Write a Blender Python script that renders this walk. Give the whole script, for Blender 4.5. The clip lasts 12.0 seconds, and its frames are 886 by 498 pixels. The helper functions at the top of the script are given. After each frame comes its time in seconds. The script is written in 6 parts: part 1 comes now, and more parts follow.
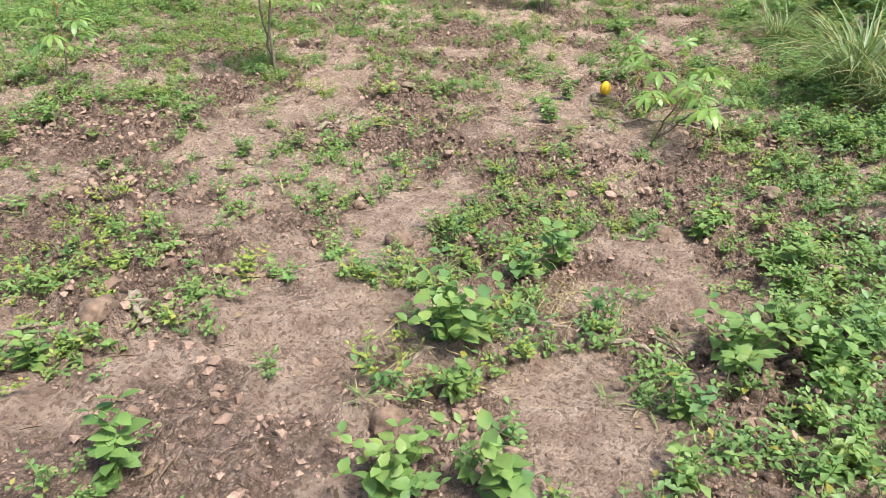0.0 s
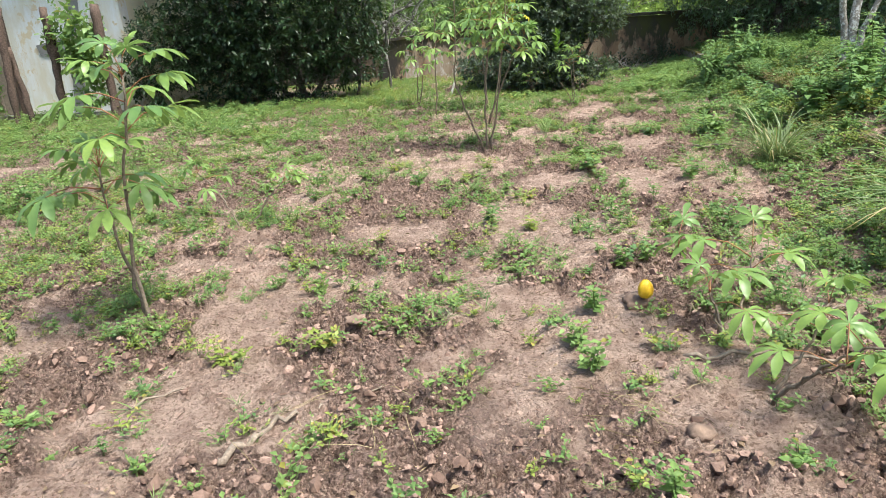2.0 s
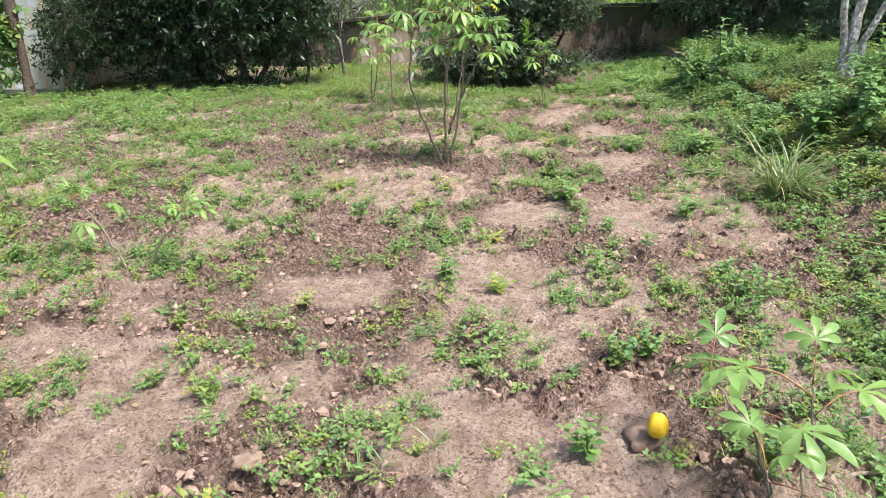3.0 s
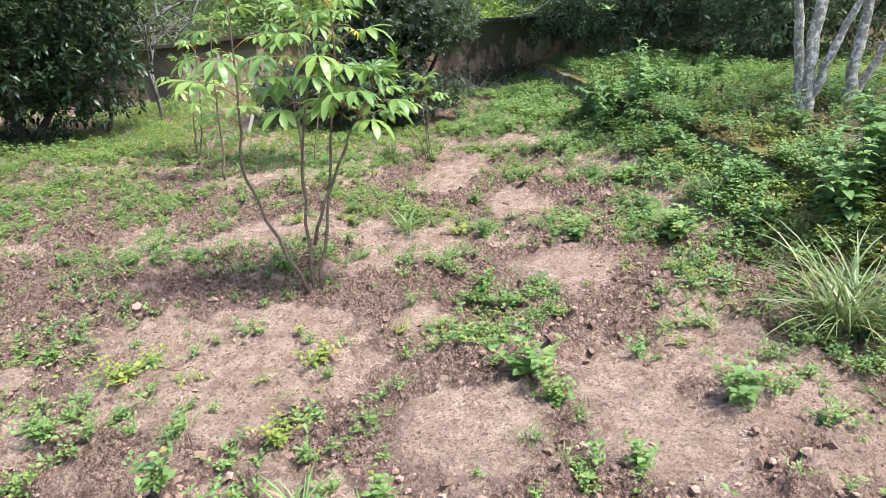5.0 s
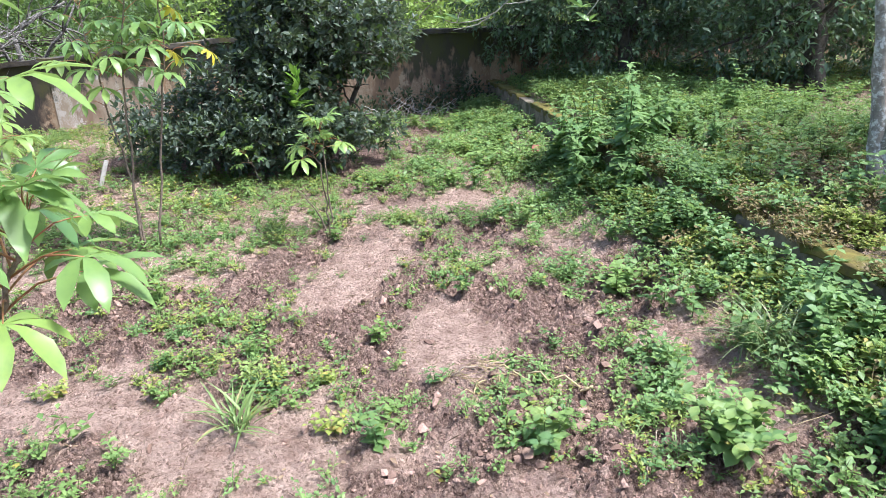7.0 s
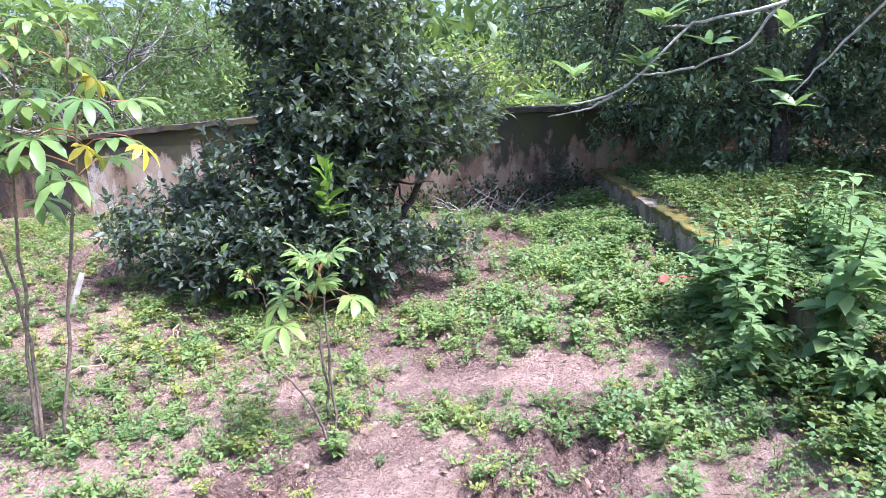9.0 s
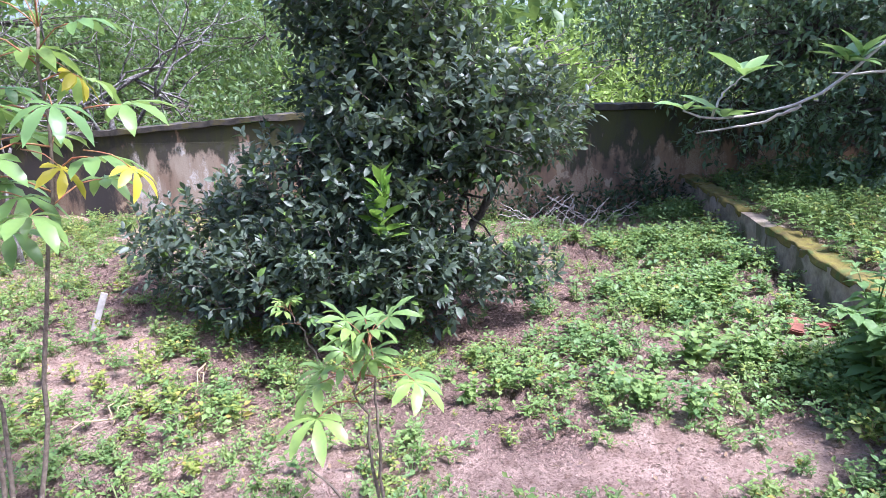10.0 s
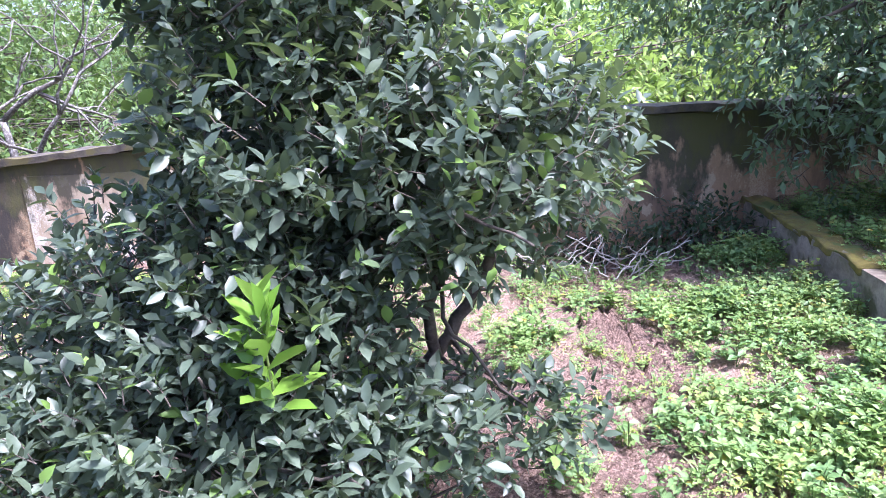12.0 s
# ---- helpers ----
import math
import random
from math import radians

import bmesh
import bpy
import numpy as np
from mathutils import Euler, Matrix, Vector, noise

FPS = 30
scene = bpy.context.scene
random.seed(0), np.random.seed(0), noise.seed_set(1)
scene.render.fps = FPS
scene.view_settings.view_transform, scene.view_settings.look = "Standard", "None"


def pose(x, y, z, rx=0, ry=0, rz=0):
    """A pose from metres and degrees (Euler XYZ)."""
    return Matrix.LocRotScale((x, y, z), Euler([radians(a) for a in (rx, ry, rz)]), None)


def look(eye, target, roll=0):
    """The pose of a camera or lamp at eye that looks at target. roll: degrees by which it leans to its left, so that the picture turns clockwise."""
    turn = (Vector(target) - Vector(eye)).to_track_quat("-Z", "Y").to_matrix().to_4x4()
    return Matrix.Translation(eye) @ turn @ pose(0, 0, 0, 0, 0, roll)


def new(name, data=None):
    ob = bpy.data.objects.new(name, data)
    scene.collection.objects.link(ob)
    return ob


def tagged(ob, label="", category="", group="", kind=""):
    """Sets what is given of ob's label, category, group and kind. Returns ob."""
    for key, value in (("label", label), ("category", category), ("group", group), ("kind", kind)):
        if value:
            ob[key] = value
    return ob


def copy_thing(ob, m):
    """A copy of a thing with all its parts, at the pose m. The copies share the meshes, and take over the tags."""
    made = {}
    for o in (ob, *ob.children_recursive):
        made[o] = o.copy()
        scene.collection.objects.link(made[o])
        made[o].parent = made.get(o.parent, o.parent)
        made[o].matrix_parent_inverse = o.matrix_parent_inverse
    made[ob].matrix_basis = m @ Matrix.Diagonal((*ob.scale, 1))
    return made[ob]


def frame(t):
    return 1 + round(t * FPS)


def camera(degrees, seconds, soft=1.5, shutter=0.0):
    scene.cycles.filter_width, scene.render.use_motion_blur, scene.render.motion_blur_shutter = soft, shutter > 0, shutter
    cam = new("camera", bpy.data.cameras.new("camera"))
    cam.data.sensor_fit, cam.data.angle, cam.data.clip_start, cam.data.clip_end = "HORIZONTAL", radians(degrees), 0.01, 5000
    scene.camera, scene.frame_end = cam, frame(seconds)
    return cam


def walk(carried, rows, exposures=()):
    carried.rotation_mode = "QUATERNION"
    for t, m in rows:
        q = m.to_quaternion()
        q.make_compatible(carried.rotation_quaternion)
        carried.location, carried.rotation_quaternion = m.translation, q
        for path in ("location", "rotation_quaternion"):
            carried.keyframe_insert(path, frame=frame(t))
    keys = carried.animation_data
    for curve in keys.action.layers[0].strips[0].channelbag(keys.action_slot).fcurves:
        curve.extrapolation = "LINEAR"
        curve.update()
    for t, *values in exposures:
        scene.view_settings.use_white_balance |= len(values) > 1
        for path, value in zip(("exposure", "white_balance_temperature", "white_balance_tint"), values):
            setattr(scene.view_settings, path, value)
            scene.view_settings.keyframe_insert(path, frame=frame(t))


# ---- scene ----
cam = camera(65.9, 12.0, 0.3)
PATH = [
    (0, (1.758, -0.69, 1.242), (1.217, 1.004, 0.327), 1.8),
    (0.5, (1.52, -0.368, 1.282), (0.913, 1.373, 0.505), -0.6),
    (1, (1.284, 0.018, 1.357), (0.822, 1.857, 0.721), -2.4),
    (1.5, (1.133, 0.489, 1.404), (0.703, 2.358, 0.835), -3.4),
    (2, (1.006, 1.041, 1.394), (0.64, 2.897, 0.745), -4.1),
    (2.5, (0.993, 1.614, 1.387), (0.723, 3.465, 0.68), -2.4),
    (2.7, (0.982, 1.821, 1.43), (0.715, 3.67, 0.714), -1.9),
    (4.3, (0.414, 3.598, 1.61), (0.411, 5.481, 0.936), -1.9),
    (4.5, (0.443, 3.867, 1.625), (0.485, 5.748, 0.946), -2.5),
    (5, (0.601, 4.489, 1.588), (0.757, 6.355, 0.886), -2.4),
    (5.5, (0.746, 5.04, 1.614), (0.992, 6.902, 0.928), -1.8),
    (6, (0.894, 5.636, 1.617), (1.261, 7.481, 0.937), -1.3),
    (6.5, (1.074, 6.186, 1.567), (1.364, 8.05, 0.902), -1.5),
    (7, (1.235, 6.723, 1.546), (1.487, 8.584, 0.858), -2.1),
    (7.2, (1.283, 6.93, 1.563), (1.543, 8.785, 0.863), -1.9),
    (8.8, (1.54, 8.522, 1.49), (1.57, 10.457, 0.986), -2.0),
    (9, (1.576, 8.723, 1.511), (1.571, 10.662, 1.023), -1.7),
    (9.5, (1.541, 9.1, 1.526), (1.428, 11.036, 1.037), -1.1),
    (10, (1.447, 9.533, 1.538), (1.284, 11.459, 1.027), -1.4),
    (10.5, (1.469, 9.978, 1.512), (1.234, 11.901, 1.013), -2.3),
    (11, (1.463, 10.469, 1.542), (1.117, 12.376, 1.049), -3.5),
    (11.5, (1.437, 10.953, 1.538), (1.174, 12.869, 1.03), -3.9),
    (12, (1.504, 11.409, 1.572), (1.312, 13.327, 1.04), -3.4),
]
walk(cam, [(t, look(eye, target, roll)) for t, eye, target, roll in PATH],
     [(0, 1.02, 6150, 0), (5, 1.32, 5800, 5), (7, 1.44, 5550, 10), (9, 1.76, 5250, 25), (10.5, 1.66, 5230, 24), (12, 2.34, 5260, 28)])

# ---- light ----
SUN_AZ, SUN_EL = 112.0, 62.0
world = bpy.data.worlds.new("world")
scene.world = world
world.use_nodes = True
wt = world.node_tree
sky = wt.nodes.new("ShaderNodeTexSky")
sky.sky_type = "NISHITA"
sky.sun_disc = False
sky.sun_elevation = radians(SUN_EL)
sky.sun_rotation = radians(SUN_AZ)
sky.air_density, sky.dust_density, sky.ozone_density = 1.0, 4.0, 1.0
wt.nodes["Background"].inputs[1].default_value = 0.115
wt.links.new(sky.outputs[0], wt.nodes["Background"].inputs[0])
sun = new("sun", bpy.data.lights.new("sun", "SUN"))
sun.data.energy, sun.data.angle, sun.data.color = 3.5, radians(13), (1.0, 0.94, 0.84)
az, el = radians(SUN_AZ), radians(SUN_EL)
sun.matrix_world = look((30 * math.sin(az) * math.cos(el), 30 * math.cos(az) * math.cos(el), 30 * math.sin(el)), (0, 0, 0))

# ---- small numeric tools ----
rng = np.random.default_rng(7)


def lattice(ix, iy, seed):
    h = (ix.astype(np.int64) * 374761393 + iy.astype(np.int64) * 668265263 + seed * 974711) & 0x7FFFFFFF
    h = ((h ^ (h >> 13)) * 1274126177) & 0x7FFFFFFF
    return ((h ^ (h >> 16)) & 0xFFFF) / 65535.0


def smooth_noise(x, y, seed=0):
    ix, iy = np.floor(x), np.floor(y)
    u, v = x - ix, y - iy
    u, v = u * u * (3 - 2 * u), v * v * (3 - 2 * v)
    a, b = lattice(ix, iy, seed), lattice(ix + 1, iy, seed)
    c, d = lattice(ix, iy + 1, seed), lattice(ix + 1, iy + 1, seed)
    return (a + (b - a) * u) * (1 - v) + (c + (d - c) * u) * v


def fbm(x, y, size, octaves=3, seed=0):
    total, amp, norm = 0.0, 1.0, 0.0
    for k in range(octaves):
        total = total + amp * smooth_noise(x / size * 2**k + 17.3 * k, y / size * 2**k - 9.1 * k, seed + k)
        norm, amp = norm + amp, amp * 0.5
    return total / norm


def ramp(a, b, x):
    t = np.clip((x - a) / (b - a), 0, 1)
    return t * t * (3 - 2 * t)


# ---- the lie of the land ----
RET_END = 8.3


def ret_x(y):
    """The garden face of the low retaining wall."""
    return 3.37 + 0.02 * np.sin(0.9 * np.asarray(y, float))


# trodden, nearly bare places: centre, half length, half width, turn
BARE = [
    (0.95, 3.6, 0.75, 0.20, 60), (0.80, 1.9, 0.5, 0.22, 80), (1.70, 0.75, 0.32, 0.18, 100),
    (1.65, 8.20, 0.36, 0.32, 10), (1.63, 9.65, 0.50, 0.22, 95), (1.35, 10.9, 0.42, 0.28, 80), (2.05, 11.95, 0.85, 0.22, 8),
    (1.55, 6.6, 0.45, 0.22, 100), (0.85, 6.7, 0.35, 0.28, 40), (-0.3, 9.3, 0.7, 0.25, 20), (-0.6, 11.0, 0.7, 0.25, 10),
    (0.75, 5.6, 0.4, 0.25, 70), (0.9, 8.9, 0.35, 0.18, 60), (-0.2, 5.4, 0.4, 0.25, 20), (1.62, 14.3, 0.6, 0.3, 30), (1.55, 13.45, 0.32, 0.2, 10), (2.0, 15.3, 0.45, 0.25, 0), (3.1, 13.1, 0.28, 0.28, 0),
]


def bareness(x, y):
    out = np.zeros_like(x)
    wob = 0.8 * (fbm(x, y, 0.25, 4, 40) - 0.5)
    for cx, cy, a, b, turn in BARE:
        c, s = math.cos(radians(turn)), math.sin(radians(turn))
        u, v = ((x - cx) * c + (y - cy) * s) / a, (-(x - cx) * s + (y - cy) * c) / b
        out = np.maximum(out, ramp(1.45, 0.55, np.sqrt(u * u + v * v) + wob * 1.6))
    return out


def terrace(x, y):
    walled = ramp(RET_END - 0.9, RET_END + 0.3, y)
    edge = ret_x(y) + 0.06
    bank = (0.11 + 0.09 * ramp(12.2, 10.4, y)) * ramp(edge - 0.9, edge - 0.1, x) * (x < edge + 0.02)
    return walled * bank + walled * (0.36 * ramp(edge, edge + 0.08, x)) + (1 - walled) * 0.34 * ramp(2.75 - 0.5 * ramp(8, 5, y), 3.6 + 0.7 * ramp(8, 5, y), x + 0.3 * (fbm(x, y, 0.6, 2, 15) - 0.5)) + 0.14 * ramp(3.5, 4.6, x)


def height(x, y):
    near = ramp(24, 18, np.abs(y - 8)) * ramp(16, 11, np.abs(x))
    z = 0.085 * (fbm(x, y, 1.3, 3, 3) - 0.5) + 0.07 * (fbm(x, y, 0.36, 2, 11) - 0.5)
    rough = 1 - 0.8 * bareness(x, y)
    z = z * (0.35 + 0.65 * rough)
    till = 0.4 + 0.6 * ramp(0.38, 0.54, fbm(x, y, 0.55, 4, 61))
    z = z + rough * till * (0.13 * (fbm(x, y, 0.16, 2, 21) - 0.5) + 0.11 * (np.abs(fbm(x, y, 0.055, 2, 31) - 0.5) * 2 - 0.35)) + 0.022 * (fbm(x, y, 0.06, 2, 33) - 0.5)
    far = np.sqrt((x - 1) ** 2 + (y - 8) ** 2)
    hill = 1.2 * ramp(22, 60, y) + 2.5 * ramp(40, 160, far) * fbm(x, y, 45, 2, 51)
    return z * near + terrace(x, y) + hill


def crumbly(x, y):
    """1 where the soil is freshly broken, 0 where it has a smooth crust; at least 0.8 close around the citrus."""
    t = ramp(0.40, 0.56, fbm(x, y, 0.55, 4, 61) + 0.10 * (fbm(x, y, 0.07, 2, 65) - 0.5))
    t = np.maximum(t, 0.75 * ramp(1.9, 0.9, y) * ramp(0.34, 0.48, fbm(x, y, 0.3, 3, 67)))
    # raised around the citrus, fading out by 2 m: the soil is darker there
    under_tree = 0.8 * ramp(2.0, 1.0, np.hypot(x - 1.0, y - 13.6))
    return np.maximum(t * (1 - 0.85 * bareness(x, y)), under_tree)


def ground_z(x, y):
    return float(height(np.array([x], float), np.array([y], float))[0])


# ---- mesh tools ----
def mesh_of(name, verts, tris, mats, slots=None, flat=False):
    verts, tris = np.asarray(verts, np.float32), np.asarray(tris, np.int32)
    me = bpy.data.meshes.new(name)
    me.vertices.add(len(verts))
    me.vertices.foreach_set("co", verts.ravel())
    me.loops.add(tris.size)
    me.loops.foreach_set("vertex_index", tris.ravel())
    me.polygons.add(len(tris))
    me.polygons.foreach_set("loop_start", np.arange(0, tris.size, 3, dtype=np.int32))
    me.polygons.foreach_set("loop_total", np.full(len(tris), 3, np.int32))
    me.polygons.foreach_set("use_smooth", np.full(len(tris), not flat))
    for m in mats if isinstance(mats, (list, tuple)) else [mats]:
        me.materials.append(m)
    if slots is not None:
        me.polygons.foreach_set("material_index", np.asarray(slots, np.int32))
    me.update(calc_edges=True)
    me.validate()
    return me


def merged(pieces):
    """Joins (verts, tris) pairs."""
    vs, ts, n = [], [], 0
    for v, t in pieces:
        vs.append(np.asarray(v, float))
        ts.append(np.asarray(t, int) + n)
        n += len(v)
    return np.concatenate(vs), np.concatenate(ts)


def part(name, data, parent, label="", at=None):
    ob = new(name, data)
    ob.parent = parent
    if at is not None:
        ob.matrix_local = at
    return tagged(ob, label) if label else ob


def part_bm(name, bm, material, parent, label="", smooth=False):
    me = bpy.data.meshes.new(name)
    bm.to_mesh(me)
    bm.free()
    me.materials.append(material)
    for p in me.polygons:
        p.use_smooth = smooth
    return part(name, me, parent, label)


def thing(name, x, y, z, label, category, group="", kind="", turn=0):
    ob = new(name)
    ob.empty_display_size = 0.1
    ob.matrix_world = pose(x, y, z, 0, 0, turn)
    return tagged(ob, label, category, group, kind)


def unit(v):
    return v / np.maximum(np.linalg.norm(v, axis=-1, keepdims=True), 1e-9)


def turned(along, up):
    """Rotation matrices whose y is along and whose z is as near to up as can be."""
    y = unit(np.asarray(along, float))
    x = unit(np.cross(y, up))
    return np.stack([x, y, np.cross(x, y)], -1)


def spread(template, origins, rots, scales):
    """Copies of a template (verts, tris), joined."""
    tv, tt = template
    n, k = len(origins), len(tv)
    scales = np.asarray(scales, float).reshape(n, 1, -1)
    v = np.einsum("nij,nkj->nki", rots, tv[None] * scales) + np.asarray(origins)[:, None]
    t = tt[None] + (np.arange(n) * k)[:, None, None]
    return v.reshape(-1, 3), t.reshape(-1, 3)


def tube(points, radii, sides=6):
    p = np.asarray(points, float)
    r = np.broadcast_to(np.asarray(radii, float), (len(p),))
    d = unit(np.gradient(p, axis=0))
    ref = np.array([0.0, 0, 1]) if abs(d[:, 2]).mean() < 0.8 else np.array([1.0, 0.2, 0])
    u = unit(np.cross(d, ref))
    w = np.cross(d, u)
    a = np.arange(sides) * 2 * math.pi / sides
    v = p[:, None] + r[:, None, None] * (np.cos(a)[None, :, None] * u[:, None] + np.sin(a)[None, :, None] * w[:, None])
    tris = []
    for i in range(len(p) - 1):
        for j in range(sides):
            a0, a1, b0, b1 = i * sides + j, i * sides + (j + 1) % sides, (i + 1) * sides + j, (i + 1) * sides + (j + 1) % sides
            tris += [(a0, a1, b1), (a0, b1, b0)]
    v = v.reshape(-1, 3)
    v = np.vstack([v, p[:1], p[-1:]])
    last = (len(p) - 1) * sides
    for j in range(sides):
        tris += [((j + 1) % sides, j, len(v) - 2), (last + j, last + (j + 1) % sides, len(v) - 1)]
    return v, np.array(tris)


def bent(points, steps, wobble=0.0, seed=0):
    """A smooth line through points, with a little unevenness."""
    p = np.asarray(points, float)
    s = np.linspace(0, len(p) - 1, steps)
    ext = np.vstack([2 * p[0] - p[1], p, 2 * p[-1] - p[-2]])
    i = np.minimum(s.astype(int), len(p) - 2)
    u = (s - i)[:, None]
    a, b, c, d = ext[i], ext[i + 1], ext[i + 2], ext[i + 3]
    q = 0.5 * (2 * b + (c - a) * u + (2 * a - 5 * b + 4 * c - d) * u**2 + (3 * b - a - 3 * c + d) * u**3)
    r = np.random.default_rng(seed)
    jig = r.normal(0, 1, q.shape) * wobble
    jig[0] = 0
    return q + jig


def leaf_shape(length=1.0, width=0.4, fold=0.25, droop=0.15, rows=2):
    """A leaf with a folded midrib along y, its stalk at the origin."""
    s = np.linspace(0, 1, rows + 2)
    half = width / 2 * np.sin(math.pi * s**0.85) ** 0.9
    verts, tris = [(0, 0, 0)], []
    for k in range(1, rows + 1):
        z = -droop * s[k] ** 2
        verts += [(-half[k], s[k] * length, z + fold * half[k]), (0, s[k] * length, z), (half[k], s[k] * length, z + fold * half[k])]
    verts.append((0, length, -droop))
    tris += [(0, 2, 1), (0, 3, 2)]
    for k in range(rows - 1):
        a = 1 + 3 * k
        tris += [(a, a + 1, a + 4), (a, a + 4, a + 3), (a + 1, a + 2, a + 5), (a + 1, a + 5, a + 4)]
    a, tip = 1 + 3 * (rows - 1), len(verts) - 1
    tris += [(a, a + 1, tip), (a + 1, a + 2, tip)]
    return np.array(verts, float), np.array(tris)


# ---- materials ----
def material(name):
    m = bpy.data.materials.new(name)
    m.use_nodes = True
    nt = m.node_tree
    return m, nt, nt.nodes["Principled BSDF"]


def node(nt, kind, **values):
    n = nt.nodes.new("ShaderNode" + kind)
    for key, v in values.items():
        n.inputs[key].default_value = v
    return n


def noise_node(nt, scale, detail=4.0, vector=None, rough=0.55):
    n = node(nt, "TexNoise", Scale=scale, Detail=detail, Roughness=rough)
    if vector is not None:
        nt.links.new(vector, n.inputs["Vector"])
    return n.outputs["Fac"]


def place_of(nt):
    return nt.nodes.new("ShaderNodeNewGeometry").outputs["Position"]


def mapped(nt, value, a, b, lo=0.0, hi=1.0):
    n = node(nt, "MapRange")
    for key, v in (("From Min", a), ("From Max", b), ("To Min", lo), ("To Max", hi)):
        n.inputs[key].default_value = v
    nt.links.new(value, n.inputs["Value"])
    return n.outputs["Result"]


def mixed(nt, fac, a, b, blend="MIX"):
    n = nt.nodes.new("ShaderNodeMix")
    n.data_type, n.blend_type = "RGBA", blend
    for sock, v in ((n.inputs[0], fac), (n.inputs[6], a), (n.inputs[7], b)):
        if isinstance(v, (tuple, list)):
            sock.default_value = (*v, 1.0)
        elif isinstance(v, (int, float)):
            sock.default_value = v
        else:
            nt.links.new(v, sock)
    return n.outputs[2]


def math_node(nt, op, a, b):
    n = nt.nodes.new("ShaderNodeMath")
    n.operation = op
    for sock, v in zip(n.inputs, (a, b)):
        if isinstance(v, (int, float)):
            sock.default_value = v
        else:
            nt.links.new(v, sock)
    return n.outputs[0]


def bumped(nt, bsdf, value, strength, distance):
    n = node(nt, "Bump", Strength=strength, Distance=distance)
    nt.links.new(value, n.inputs["Height"])
    nt.links.new(n.outputs["Normal"], bsdf.inputs["Normal"])


def leaf_material(name, dark, light, rough=0.45, through_light=0.35, odd=None, odd_share=0.04, own=False, wild=False, gloss=0.5):
    """Leaves: a colour of their own each, veins of light through them, a waxy gloss."""
    m, nt, bsdf = material(name)
    rand = nt.nodes.new("ShaderNodeObjectInfo").outputs["Random"] if own else nt.nodes.new("ShaderNodeNewGeometry").outputs["Random Per Island"]
    col = mixed(nt, rand, dark, light)
    pos = place_of(nt)
    col = mixed(nt, mapped(nt, noise_node(nt, 0.9, 2, pos), 0.35, 0.7, 0.0, 0.45), col, light)
    if wild:
        col = mixed(nt, mapped(nt, noise_node(nt, 7, 2, pos), 0.54, 0.68, 0.0, 0.6), col, (0.33, 0.37, 0.10))
        col = mixed(nt, mapped(nt, noise_node(nt, 5, 2, pos), 0.48, 0.36, 0.0, 0.6), col, (0.09, 0.20, 0.085))
    col = mixed(nt, mapped(nt, noise_node(nt, 60, 3, pos), 0.45, 0.75, 0.0, 0.35), col, dark)
    if odd:
        col = mixed(nt, mapped(nt, rand, 1 - odd_share, 1 - odd_share + 0.01), col, odd)
    nt.links.new(col, bsdf.inputs["Base Color"])
    bsdf.inputs["Roughness"].default_value = rough
    bsdf.inputs["Specular IOR Level"].default_value = gloss
    tl = nt.nodes.new("ShaderNodeBsdfTranslucent")
    nt.links.new(mixed(nt, 0.5, col, (0.23, 0.32, 0.06)), tl.inputs["Color"])
    mx = nt.nodes.new("ShaderNodeMixShader")
    mx.inputs[0].default_value = through_light
    nt.links.new(bsdf.outputs[0], mx.inputs[1])
    nt.links.new(tl.outputs[0], mx.inputs[2])
    nt.links.new(mx.outputs[0], nt.nodes["Material Output"].inputs["Surface"])
    return m


def bark_material(name, dark, light, scale=30, patch=None):
    m, nt, bsdf = material(name)
    pos = place_of(nt)
    grain = noise_node(nt, scale, 6, pos, 0.65)
    col = mixed(nt, mapped(nt, grain, 0.35, 0.68), dark, light)
    if patch:
        col = mixed(nt, mapped(nt, noise_node(nt, scale * 0.9, 6, pos, 0.75), 0.5, 0.58), col, patch)
    nt.links.new(col, bsdf.inputs["Base Color"])
    bsdf.inputs["Roughness"].default_value = 0.9
    bumped(nt, bsdf, grain, 0.8, 0.01)
    return m


def cells_node(nt, scale, vec):
    """Random tones and a rounded relief of crumbs lying side by side."""
    n = node(nt, "TexVoronoi", Scale=scale, Randomness=1.0)
    nt.links.new(vec, n.inputs["Vector"])
    sep = nt.nodes.new("ShaderNodeSeparateColor")
    nt.links.new(n.outputs["Color"], sep.inputs[0])
    return sep.outputs[0], n.outputs["Distance"]


